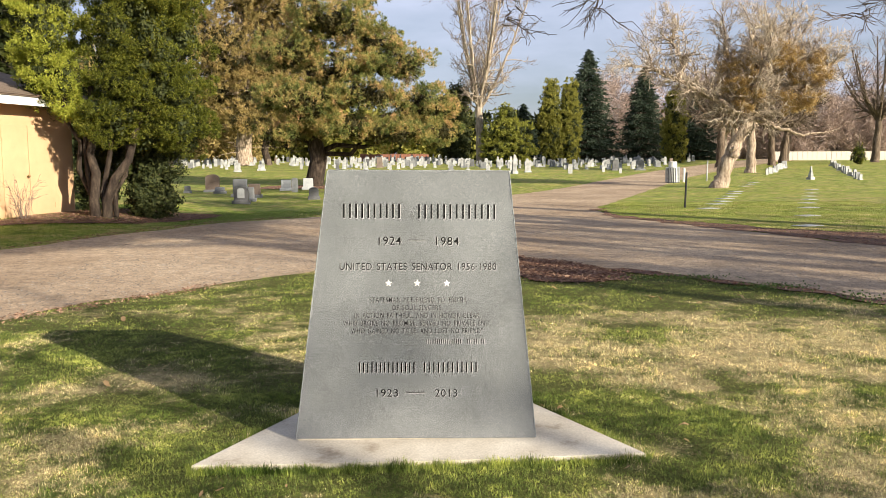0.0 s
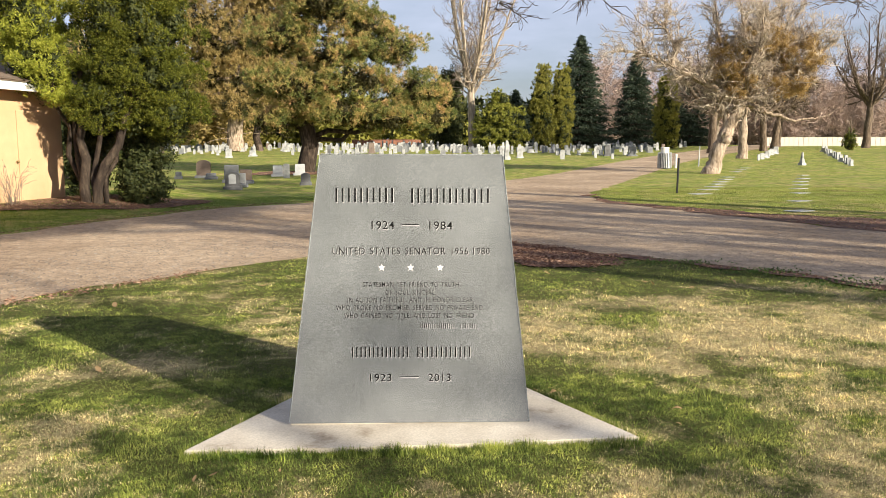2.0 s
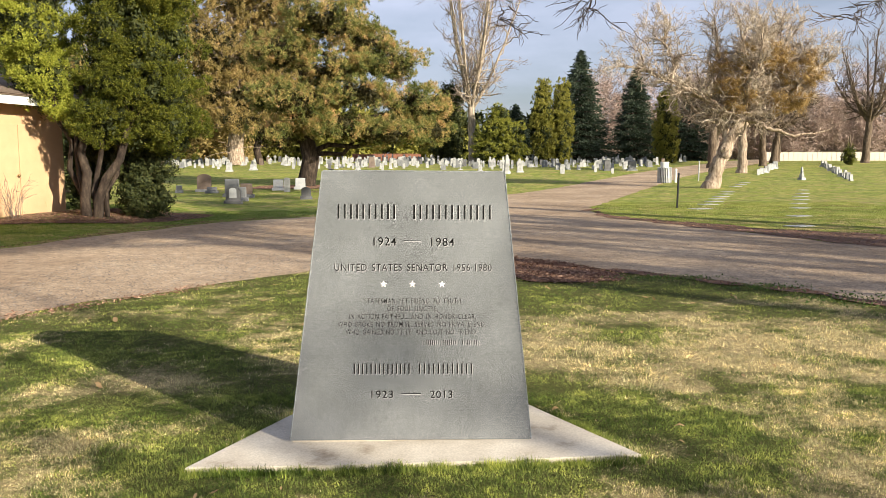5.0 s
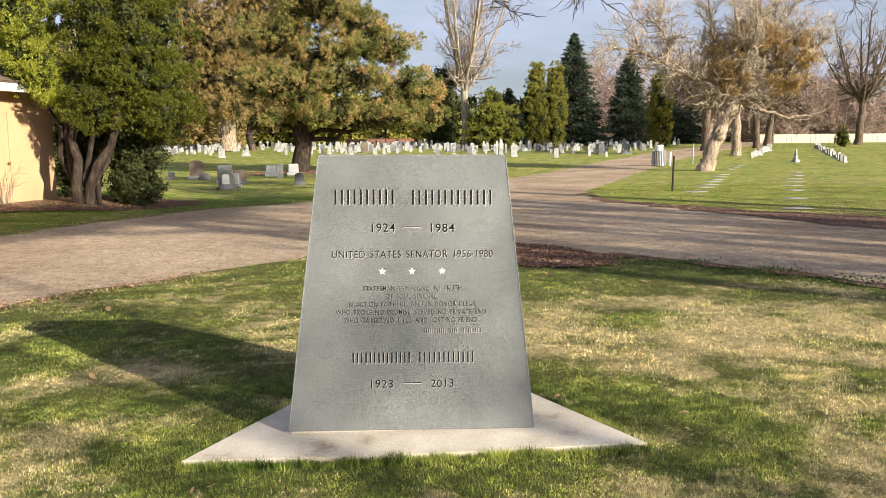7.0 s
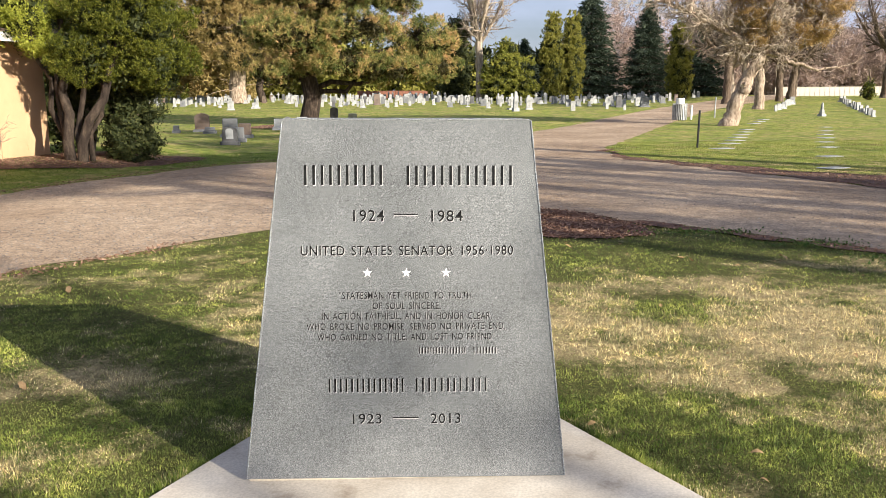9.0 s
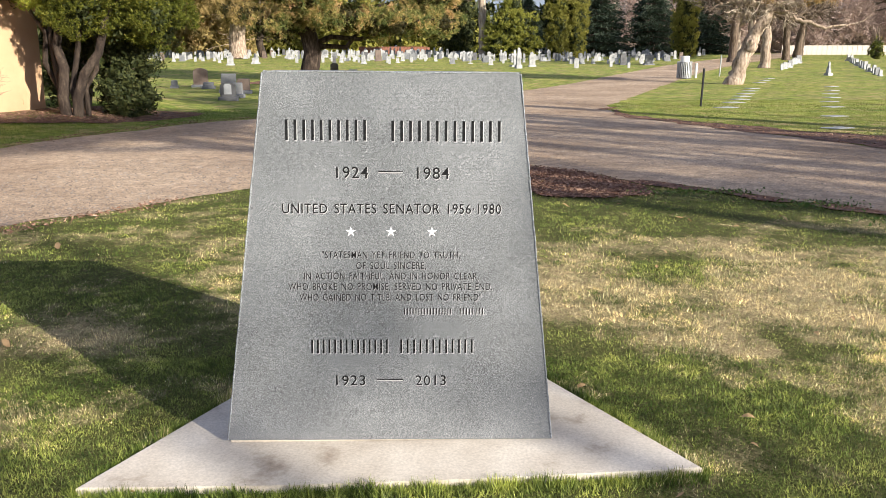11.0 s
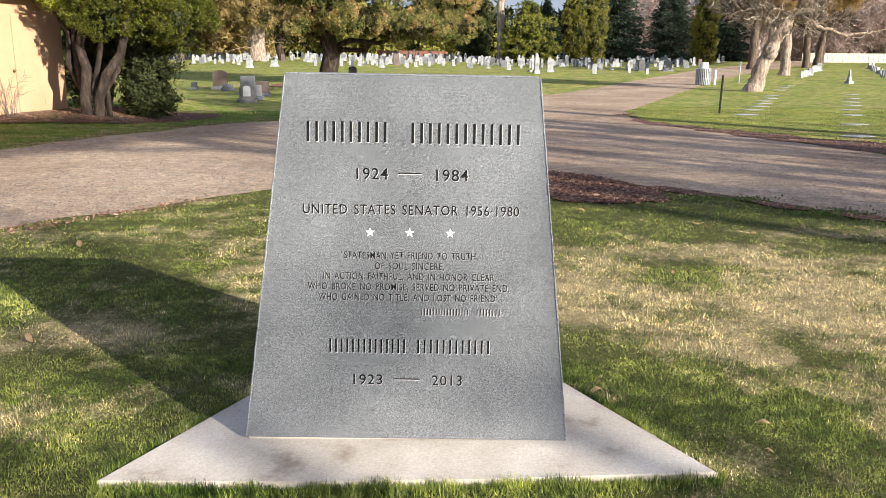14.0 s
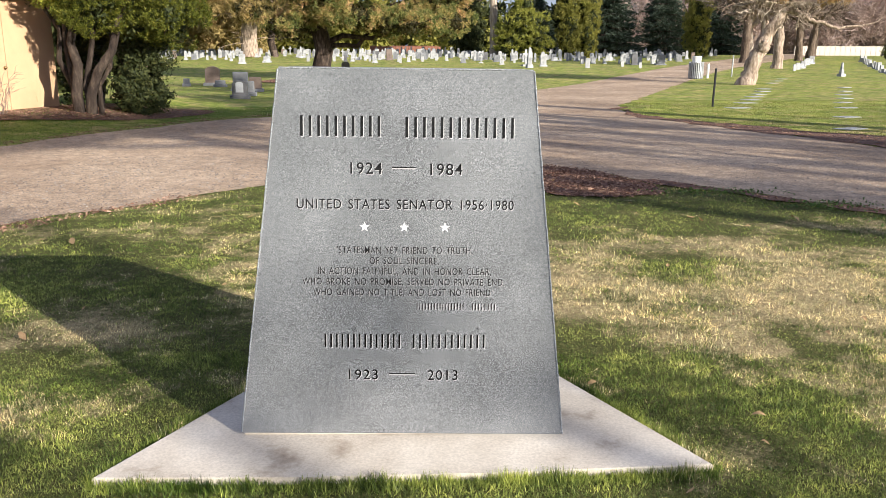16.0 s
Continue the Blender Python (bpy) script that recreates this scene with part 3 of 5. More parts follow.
Y_LINES = sorted({-60.0, -30.0, -15.0, -8.0, *np.arange(-4, 30, 1.0).tolist(), *np.arange(30, 110, 2.5).tolist(), 110.0, 130.0, 180.0, 300.0, 700.0, 2500.0})
X_LINES = sorted({-2500.0, -700.0, -250.0, -120.0, -80.0, *np.arange(-60, -14, 4.0).tolist(), *np.arange(-14, 14.1, 1.0).tolist(), *np.arange(18, 70, 4.0).tolist(), 90.0, 140.0, 260.0, 700.0, 2500.0})
gx, gy = len(X_LINES), len(Y_LINES)
gv = [(x, y, height(x, y)) for y in Y_LINES for x in X_LINES]
gf = [(j * gx + i, j * gx + i + 1, (j + 1) * gx + i + 1, (j + 1) * gx + i) for j in range(gy - 1) for i in range(gx - 1)]
ground = tagged(raw("ground", gv, gf, LAWN, None, "", True), "mown cemetery lawn, green with straw-dry patches", "lawn", kind="structure")


def flat_patch(name, outline, lift, material, label, category, kind="structure"):
    """A thin sheet on the ground within outline, cut along the ground's own rows, so that it follows the rise."""
    bm = bmesh.new()
    n = len(outline)
    co, _, tris, *_ = geometry.delaunay_2d_cdt([Vector(p) for p in outline], [(k, (k + 1) % n) for k in range(n)], [], 0, 1e-4)
    vs = [bm.verts.new((p.x, p.y, 0)) for p in co]
    mid = np.array([sum((co[i] for i in t), Vector((0, 0)))[:] for t in tris]) / 3
    for t, ok in zip(tris, inside(np.asarray(outline), mid)):
        if ok:
            bm.faces.new([vs[i] for i in t])
    bmesh.ops.delete(bm, geom=[v for v in bm.verts if not v.link_faces], context="VERTS")
    lo, hi = outline[:, 1].min(), outline[:, 1].max()
    for y in Y_LINES:
        if lo < y < hi:
            bmesh.ops.bisect_plane(bm, geom=bm.verts[:] + bm.edges[:] + bm.faces[:], plane_co=(0, y, 0), plane_no=(0, 1, 0))
    lo, hi = outline[:, 0].min(), outline[:, 0].max()
    if outline[:, 1].max() < 24:
        for x in X_LINES:
            if lo < x < hi:
                bmesh.ops.bisect_plane(bm, geom=bm.verts[:] + bm.edges[:] + bm.faces[:], plane_co=(x, 0, 0), plane_no=(1, 0, 0))
    for v in bm.verts:
        v.co.z = height(v.co.x, v.co.y) + lift
    for fc in bm.faces:
        fc.normal_update()
        if fc.normal.z < 0:
            fc.normal_flip()
    mesh = bpy.data.meshes.new(name)
    bm.to_mesh(mesh)
    bm.free()
    return tagged(link(name, mesh, material), label, category, kind=kind)


road = flat_patch("road", ROAD, 0.012, GRAVEL, "worn gravel cemetery drive with pale wheel tracks", "road")

THATCHED = ragged(spline([(-6.9, -1.2), (-6.4, -0.3), (-4.2, 3.62), (-2.75, 5.6), (-1.5, 7.0), (0.0, 8.55), (0.9, 8.85), (1.55, 8.35), (2.6, 7.15), (4.0, 5.75), (5.1, 4.3), (7.6, 0.2), (7.9, -0.8), (4.5, -1.45), (0.0, -1.6), (-4.0, -1.5)], 6), 0.05, 1.0)
# sheet under the blades; its dark tone is painted shade for the gaps
flat_patch("thatch", THATCHED, 0.005, THATCH, "thatch with shade painted in between the grass blades", "thatch", "stuff")

# ---- the monument ----
FRONT = lambda z: 0.17 * (z - 0.04) / 1.45     # how far the front leans back at height z


def monument():
    m = thing("monument", pose(0, 0, 0), "tapered grey granite monument with engraved front, leaning back", "monument")
    bm = bmesh.new()
    z0, z1 = 0.046, 1.49
    vs = [bm.verts.new(c) for c in ((-0.65, 0, z0), (0.65, 0, z0), (0.62, 0.56, z0), (-0.62, 0.56, z0), (-0.485, 0.17, z1), (0.502, 0.17, z1), (0.48, 0.40, z1), (-0.465, 0.40, z1))]
    fs = [bm.faces.new([vs[i] for i in q]) for q in ((3, 2, 1, 0), (4, 5, 6, 7), (0, 1, 5, 4), (1, 2, 6, 5), (2, 3, 7, 6), (3, 0, 4, 7))]
    bmesh.ops.bevel(bm, geom=list({e for f in fs for e in f.edges}), offset=0.004, segments=2, affect="EDGES", profile=0.5)
    body = part("body", bm, GRANITE, m)
    # chipped paler arrises along the front edges
    for a, b in (((-0.65, 0, z0), (-0.485, 0.17, z1)), ((0.65, 0, z0), (0.502, 0.17, z1)), ((-0.485, 0.17, z1), (0.502, 0.17, z1))):
        a, b = np.array(a), np.array(b)
        k = 60
        pts = a + (b - a) * np.linspace(0.003, 0.997, k)[:, None] + rng.normal(size=(k, 3)) * 0.0006
        v, f = tubes([(pts, 0.003 + 0.001 * rng.random(k), 6)])
        raw("chipped_edge", v, f, GRANITE_EDGE, body, "paler chipped stone edge")
    bm = bmesh.new()
    box(bm, -0.64, 0.64, 0.008, 0.55, 0.026, 0.047)
    part("mortar_bed", bm, CONCRETE, m, "thin pale mortar bed")
    return m, body


stone, stone_body = monument()


def on_face(x, z, proud):
    """The pose of something laid flat on the leaning front."""
    tilt = math.degrees(math.atan2(0.17, 1.45))
    return pose(x, FRONT(z), z, 90 - tilt) @ Matrix.Translation((0, 0, proud))


def lettering(words, x0, x1, z, high):
    """One engraved line from x0 to x1 at height z (its foot): dark flat strokes over a pale copy painted as the lit
    lower side.
    """
    cu = bpy.data.curves.new("words", "FONT")
    cu.body, cu.size, cu.resolution_u = words, 1.0, 3
    cu.offset = 0.007
    cu.space_word = 1.5
    cu.space_character = 1.12
    tmp = new("words", cu)
    mesh = bpy.data.meshes.new_from_object(tmp.evaluated_get(bpy.context.evaluated_depsgraph_get()))
    bpy.data.objects.remove(tmp)
    co = np.array([v.co[:] for v in mesh.vertices])
    lo, hi = co.min(axis=0), co.max(axis=0)
    cap = 0.73
    for v in mesh.vertices:
        v.co = ((v.co.x - lo[0]) / (hi[0] - lo[0]) * (x1 - x0), v.co.y / cap * high, 0)
    wholes = [mesh]
    if high > 0.038:
        wholes = []
        bm = bmesh.new()
        bm.from_mesh(mesh)
        todo = set(bm.verts)
        while todo:
            seed, piece = [todo.pop()], []
            while seed:
                v = seed.pop()
                piece.append(v)
                for e in v.link_edges:
                    o = e.other_vert(v)
                    if o in todo:
                        todo.remove(o)
                        seed.append(o)
            index = {v: i for i, v in enumerate(piece)}
            me = bpy.data.meshes.new("letter")
            me.from_pydata([v.co[:] for v in piece], [], [[index[v] for v in f.verts] for f in bm.faces if f.verts[0] in index])
            wholes.append(me)
        bm.free()
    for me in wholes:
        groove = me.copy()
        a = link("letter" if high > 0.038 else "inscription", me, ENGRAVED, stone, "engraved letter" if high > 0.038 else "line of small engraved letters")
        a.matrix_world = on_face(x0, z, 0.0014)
        b = link("groove_light_paint", groove, GROOVE_LIT, a, "painted light on one side of the groove")
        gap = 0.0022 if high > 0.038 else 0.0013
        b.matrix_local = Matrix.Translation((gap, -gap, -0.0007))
        if high <= 0.038:
            tagged(a, kind="stuff")
            tagged(b, kind="stuff")


def bars(x0, x1, z, high, count, thin):
    """A row of plain engraved bars in place of a name."""
    step = (x1 - x0) / count
    for k in range(count):
        x = x0 + (k + 0.5) * step
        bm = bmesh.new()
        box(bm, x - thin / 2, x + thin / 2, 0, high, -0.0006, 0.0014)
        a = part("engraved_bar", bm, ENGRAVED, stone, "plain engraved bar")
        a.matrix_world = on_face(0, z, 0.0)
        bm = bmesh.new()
        # pale shifted copy: light painted along the bar
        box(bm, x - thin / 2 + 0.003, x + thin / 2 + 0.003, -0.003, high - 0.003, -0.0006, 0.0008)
        part("groove_light_paint", bm, GROOVE_LIT, a, "painted light on one side of the groove")


bars(-0.413, -0.080, 1.232, 0.079, 10, 0.0105)
bars(-0.006, 0.439, 1.230, 0.079, 13, 0.0105)
lettering("1924", -0.208, -0.084, 1.089, 0.047)
lettering("1984", 0.104, 0.230, 1.087, 0.047)
lettering("UNITED STATES SENATOR 1956\u00b71980", -0.418, 0.433, 0.953, 0.040)
lettering("\"STATESMAN YET FRIEND TO TRUTH,", -0.266, 0.274, 0.778, 0.029)
lettering("OF SOUL SINCERE,", -0.133, 0.141, 0.736, 0.029)
lettering("IN ACTION FAITHFUL, AND IN HONOR CLEAR,", -0.337, 0.348, 0.695, 0.029)
lettering("WHO BROKE NO PROMISE, SERVED NO PRIVATE END,", -0.399, 0.403, 0.653, 0.029)
lettering("WHO GAINED NO TITLE, AND LOST NO FRIEND\"", -0.356, 0.359, 0.611, 0.029)
bars(0.050, 0.245, 0.556, 0.026, 17, 0.0034)
bars(0.270, 0.371, 0.556, 0.026, 8, 0.0034)
bars(-0.321, -0.003, 0.400, 0.056, 14, 0.0072)
bars(0.030, 0.336, 0.400, 0.056, 12, 0.0072)
lettering("1923", -0.217, -0.100, 0.271, 0.043)
lettering("2013", 0.100, 0.221, 0.270, 0.043)


def dash(x0, x1, z):
    bm = bmesh.new()
    box(bm, x0, x1, 0, 0.0045, -0.0006, 0.0014)
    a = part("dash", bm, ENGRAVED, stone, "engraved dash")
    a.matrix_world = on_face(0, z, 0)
    # pale strip: light painted along the dash's lower side
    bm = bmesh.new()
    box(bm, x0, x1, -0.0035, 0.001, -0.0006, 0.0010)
    b = part("dash_light_paint", bm, GROOVE_LIT, stone, "painted light under the dash")
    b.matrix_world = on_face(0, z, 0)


dash(-0.045, 0.05, 1.112)
dash(-0.055, 0.05, 0.292)


def star(x, z):
    bm = bmesh.new()
    pts = [((0.0205 if k % 2 == 0 else 0.0085) * math.sin(k * math.pi / 5), (0.0205 if k % 2 == 0 else 0.0085) * math.cos(k * math.pi / 5)) for k in range(10)]
    rim = [bm.verts.new((a, b, 0.0006)) for a, b in pts]
    mid = bm.verts.new((0, 0, 0.004))
    for k in range(10):
        bm.faces.new((mid, rim[(k + 1) % 10], rim[k]))
    o = part("star", bm, WHITE_PAINT, stone, "small white five-pointed star")
    o.matrix_world = on_face(x, z, 0)


for sx in (-0.153, 0.003, 0.163):
    star(sx, 0.882)
# it stands turned a little and has settled to one side
stone.matrix_world = pose(-0.65, 0, 0.046, 0, 0.5, 0.9) @ Matrix.Diagonal((0.992, 0.992, 0.992, 1)) @ Matrix.Translation((0.65, 0, -0.046))


def base_slab():
    bm = bmesh.new()
    edge = [(-1.112, -0.342), (-0.4, -0.33), (0.35, -0.29), (1.172, -0.222), (0.11, 1.75), (-0.13, 1.75)]
    low = [bm.verts.new((x, y, -0.08)) for x, y in edge]
    top = [bm.verts.new((x, y, 0.036)) for x, y in edge]
    n = len(edge)
    for k in range(n):
        bm.faces.new((low[k], low[(k + 1) % n], top[(k + 1) % n], top[k]))
    cap = bm.faces.new(top)
    bm.faces.new(low[::-1])
    bmesh.ops.bevel(bm, geom=list(cap.edges), offset=0.006, segments=2, affect="EDGES", profile=0.5)
    return tagged(part("base_slab", bm, CONCRETE), "pale triangular concrete slab set in the lawn", "slab")


base_slab()

# ---- the shed ----


def shed():
    s = thing("shed", pose(-9.12, 16.97, 0.0) @ pose(0, 0, 0, 0, 0, math.degrees(math.atan2(2.18, 0.61))), "ochre painted cemetery shed with white fascia and shingled roof", "shed")
    # local: x runs along the front from the near end (negative) to the far corner (0); y is inwards
    bm = bmesh.new()
    box(bm, -9.0, 0.0, 0.0, 0.15, -0.1, 2.95)
    part("wall", bm, STUCCO, s)
    bm = bmesh.new()
    box(bm, -0.15, 0.0, 0.15, 6.0, -0.1, 2.95)
    part("wall", bm, STUCCO, s)
    bm = bmesh.new()
    box(bm, -9.0, -8.85, 0.15, 6.0, -0.1, 2.95)
    part("wall", bm, STUCCO, s)
    bm = bmesh.new()
    box(bm, -9.0, 0.0, 5.85, 6.0, -0.1, 2.95)
    part("wall", bm, STUCCO, s)
    bm = bmesh.new()
    box(bm, -9.0, 0.0, -0.04, 0.0, -0.1, 0.13, 0.006)
    part("plinth", bm, STUCCO, s, "low painted plinth")
    # flush painted doors in the front
    for a, b in ((-2.35, -1.55), (-1.53, -0.73)):
        bm = bmesh.new()
        box(bm, a, b, -0.022, 0.0, 0.16, 2.35, 0.004)
        d = part("door", bm, STUCCO, s, "flush ochre door")
        for z in (0.42, 2.0):
            bm = bmesh.new()
            rod(bm, 0.012, 0.012, z - 0.06, z + 0.06, 8, Matrix.Translation((b - 0.012 if a > -2 else a + 0.012, -0.03, 0)))
            part("hinge", bm, STUCCO, d)
    bm = bmesh.new()
    bmesh.ops.create_uvsphere(bm, u_segments=12, v_segments=8, radius=0.035, matrix=Matrix.Translation((-1.62, -0.07, 1.15)))
    rod(bm, 0.012, 0.012, 0, 0.06, 8, pose(-1.62, -0.005, 1.15, 90))
    part("door_knob", bm, BRASS, s, "tarnished round door knob")
    bm = bmesh.new()
    box(bm, -9.4, 0.72, -0.52, -0.48, 2.78, 2.98, 0.004)
    part("fascia", bm, WHITE_PAINT, s, "white painted fascia board")
    bm = bmesh.new()
    box(bm, -9.4, 0.72, -0.48, 0.0, 2.88, 2.91)
    part("soffit", bm, STUCCO, s)
    # roof: a deck and lapped shingle courses
    roof_m = pose(0, -0.56, 2.98, 15)
    bm = bmesh.new()
    box(bm, -9.45, 0.77, 0.0, 3.7, 0.0, 0.03)
    o = part("roof", bm, SHINGLE, s, "brown shingled roof slope")
    o.matrix_local = roof_m
    shared = []
    for k in range(3):
        b = bmesh.new()
        box(b, 0.004, 0.246 - 0.03 * k, -0.01, 0.2, 0.0, 0.014, 0, pose(0, 0, 0, 4))
        me = bpy.data.meshes.new("shingle")
        b.to_mesh(me)
        b.free()
        me.materials.append(SHINGLE)
        shared.append(me)
    for row in range(10):
        x = -4.6 + 0.09 * (row % 3)
        while x < 0.52:
            k = random.randrange(3)
            t = new("shingle", shared[k])
            t.parent = o
            t.matrix_local = pose(x, row * 0.14 - 0.01, 0.034 + random.uniform(0, 0.004))
            x += 0.25 - 0.03 * k
    # back slope
    bm = bmesh.new()
    box(bm, -9.45, 0.77, 0.0, 3.7, 0.0, 0.05)
    o2 = part("roof", bm, SHINGLE, s, "brown shingled roof slope")
    o2.matrix_local = pose(0, 6.48, 2.98) @ pose(0, 0, 0, 0, 0, 180) @ pose(8.68, 0, 0, 15)
    for x in (-8.99, -0.01):
        bm = bmesh.new()
        vs = [bm.verts.new((x, 0.05, 2.94)), bm.verts.new((x, 5.95, 2.94)), bm.verts.new((x, 3.0, 3.86))]
        bm.faces.new(vs)
        part("gable", bm, STUCCO, s)
    return s


shed()

# ---- trees ----


def conifer(name, x, y, tall, width, material, label, r, bottom=0.06, taper=0.9, per=38, size=(0.5, 0.16), bark=BARK_DARK, trunk=0.25):
    """A conical conifer with tiers of drooping boughs."""
    t = thing(name, pose(x, y, height(x, y) - 0.1), label, "tree")
    lines = [(np.array([[0, 0, 0], [0, 0, tall * 0.5], [0, 0, tall * 0.97]]), np.array([trunk, trunk * 0.6, 0.03]), 8)]
    P, O = [], []
    z = tall * bottom
    while z < tall * 0.98:
        f = 1 - (z - tall * bottom) / (tall * (1 - bottom))
        reach = width / 2 * (f ** taper) + 0.12
        n = max(5, int(6 + reach * 2.2))
        for k in range(n):
            a = 2 * math.pi * (k + r.uniform(-0.4, 0.4)) / n
            rr = reach * r.uniform(0.72, 1.12)
            tip = np.array([math.cos(a) * rr, math.sin(a) * rr, z - rr * r.uniform(0.12, 0.3)])
            lines.append((np.array([[0, 0, z], tip * [0.5, 0.5, 0] + [0, 0, z - rr * 0.04], tip]), np.array([0.05, 0.03, 0.012]) * (0.4 + reach / 3), 3))
            m = int(per * (0.3 + rr))
            s = r.uniform(0.15, 1.0, m) ** 0.7
            q = np.array([0, 0, z]) * (1 - s[:, None]) + tip * s[:, None]
            side = r.normal(size=(m, 3)) * np.stack([0.14 * rr + 0.05 * s, 0.14 * rr + 0.05 * s, 0.1 + 0 * s], axis=1)
            q = q + side
            q[:, 2] -= np.abs(r.normal(size=m)) * 0.14
            P.append(q)
            O.append(np.tile([math.cos(a), math.sin(a), -0.15], (m, 1)) + side)
        z += 0.28 + 0.16 * reach * 0.8
    raw("trunk", *tubes(lines), bark, t)
    v, f = cards(np.concatenate(P), size[0], size[1], np.concatenate(O), 0, 0.45, r)
    tagged(raw("crown", v, f, material, t), kind="stuff")
    return t


def column(name, x, y, blobs, material, label, r, per=220, size=(0.14, 0.07), clump=0.22, trunks=((0, 0, 0, 0, 3.0, 0.1),), bark=BARK, lift=0.5, core=True, tuft=0.0, needles=14):
    """A dense evergreen whose sprays stand upright, over inner foliage coloured dark as painted shade."""
    t = thing(name, pose(x, y, height(x, y) - 0.08), label, "evergreen")
    lines = []
    for x0, y0, x1, y1, z1, rad in trunks:
        pts = wander((x0, y0, 0), (x1, y1, z1), 7, 0.022, r)
        lines.append((pts, np.linspace(rad * 1.25, rad * 0.6, 7), 9))
    for cx, cy, cz, rx, ry, rz in blobs:
        for _ in range(14):
            u = r.normal(size=3)
            u /= np.linalg.norm(u)
            lines.append((wander((cx, cy, cz - 0.5 * rz), np.array([cx, cy, cz]) + u * np.array([rx, ry, rz]) * 0.85, 4, 0.05, r), np.array([0.03, 0.025, 0.015, 0.008]), 3))
    raw("trunk", *tubes(lines), bark, t, "", True)
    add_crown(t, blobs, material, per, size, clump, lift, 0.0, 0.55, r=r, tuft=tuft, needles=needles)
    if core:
        # smaller dark shell: the crown's inner shade is in its colour
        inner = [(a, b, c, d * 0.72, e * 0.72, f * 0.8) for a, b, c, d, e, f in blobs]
        add_crown(t, inner, YEW, per * 0.35, (size[0] * 1.8, size[1] * 2.2), clump, lift, 0, 0.6, "inner foliage with shade painted in", "inner_foliage", r)
    return t


R = np.random.default_rng
# by the shed: a many-stemmed arborvitae, its neighbour in sun-painted green, and one at the shed's near end
column("arborvitae", -7.75, 15.3,
       [(0.75, 0.7, 2.9, 1.05, 1.0, 1.0), (0.75, 0.7, 4.3, 1.15, 1.1, 1.4), (1.3, 0.8, 3.6, 0.95, 1.0, 1.5), (0.75, 0.7, 6.1, 1.2, 1.1, 1.7), (1.35, 0.8, 5.6, 0.95, 1.0, 1.6), (1.1, 0.8, 8.0, 1.1, 1.1, 1.8), (0.45, 0.8, 8.0, 0.8, 0.9, 1.8), (0.2, 0.5, 2.4, 0.7, 0.7, 0.5), (1.6, 0.8, 2.2, 0.7, 0.8, 0.55), (0.9, 0.9, 2.1, 0.8, 0.7, 0.5)],
       ARBOR, "tall dense many-stemmed arborvitae beside the shed", R(11), per=2700, size=(0.056, 0.027), clump=0.29, tuft=0.1, needles=20,
       trunks=((-0.15, 0, -0.35, 0.5, 3.2, 0.105), (0.08, 0.05, 1.0, 0.35, 3.0, 0.1), (0.0, 0.3, 0.05, 0.7, 4.0, 0.06), (-0.3, 0.25, -0.75, 0.6, 3.2, 0.06), (0.2, 0.3, 0.5, 0.9, 3.4, 0.05)), bark=BARK_DARK)
column("arborvitae", -9.0, 15.6,
       [(0.0, 0, 3.5, 0.6, 0.6, 0.8), (-0.1, 0, 4.5, 0.72, 0.7, 1.0), (0.1, 0, 5.6, 0.68, 0.65, 1.1), (-0.1, 0, 6.9, 0.66, 0.6, 1.2), (0.0, 0, 8.3, 0.55, 0.6, 1.2), (0.3, -0.1, 2.9, 0.4, 0.45, 0.5), (-0.5, 0, 6.2, 0.45, 0.5, 0.9)],
       ARBOR_BRIGHT, "yellow-green arborvitae leaning over the shed roof, sunlight painted in", R(12), per=2700, size=(0.056, 0.027), clump=0.27, tuft=0.1, needles=20, trunks=((0.75, 0.3, 0.3, 0.1, 3.6, 0.06),), bark=BARK_DARK)
# dark foliage added as backing, in place of the shade behind the corner
column("gap_shade_foliage", -8.45, 17.6, [(-0.3, 0, 0.8, 0.45, 0.5, 0.9), (-0.2, 0.2, 2.2, 0.75, 0.7, 1.1), (0.35, 0.1, 2.0, 0.6, 0.5, 0.8), (-0.35, 0.1, 1.5, 0.45, 0.5, 0.9)], YEW, "added dark foliage standing for shade behind the shed corner", R(16), per=500, size=(0.1, 0.05), clump=0.2, lift=0.2)
column("arborvitae", -9.72, 13.3, [(0, 0, 2.9, 0.42, 0.42, 1.0), (0, 0, 4.4, 0.45, 0.45, 1.2), (0, 0, 6.0, 0.4, 0.4, 1.2)],
       ARBOR_BRIGHT, "slim arborvitae at the end of the shed, sunlight painted in", R(13), per=2900, size=(0.056, 0.027), clump=0.2, tuft=0.1, needles=20, trunks=((0, 0, 0, 0, 3.0, 0.07),))
column("shrub", -7.05, 16.5, [(0.0, 0, 0.75, 0.55, 0.55, 0.75), (0.25, 0.1, 1.35, 0.5, 0.5, 0.55), (-0.25, 0.1, 1.3, 0.4, 0.5, 0.6), (0.1, 0.2, 0.5, 0.6, 0.6, 0.45)],
       YEW, "dark dense evergreen shrub under the arborvitae", R(14), per=900, size=(0.09, 0.036), clump=0.16, trunks=((0, 0, 0.1, 0, 1.2, 0.05),), lift=0.2)
conifer("dark_conifer", -17.5, 28.0, 16, 8, YEW, "dark tall conifer behind the shed", R(15), per=34, size=(0.5, 0.2))


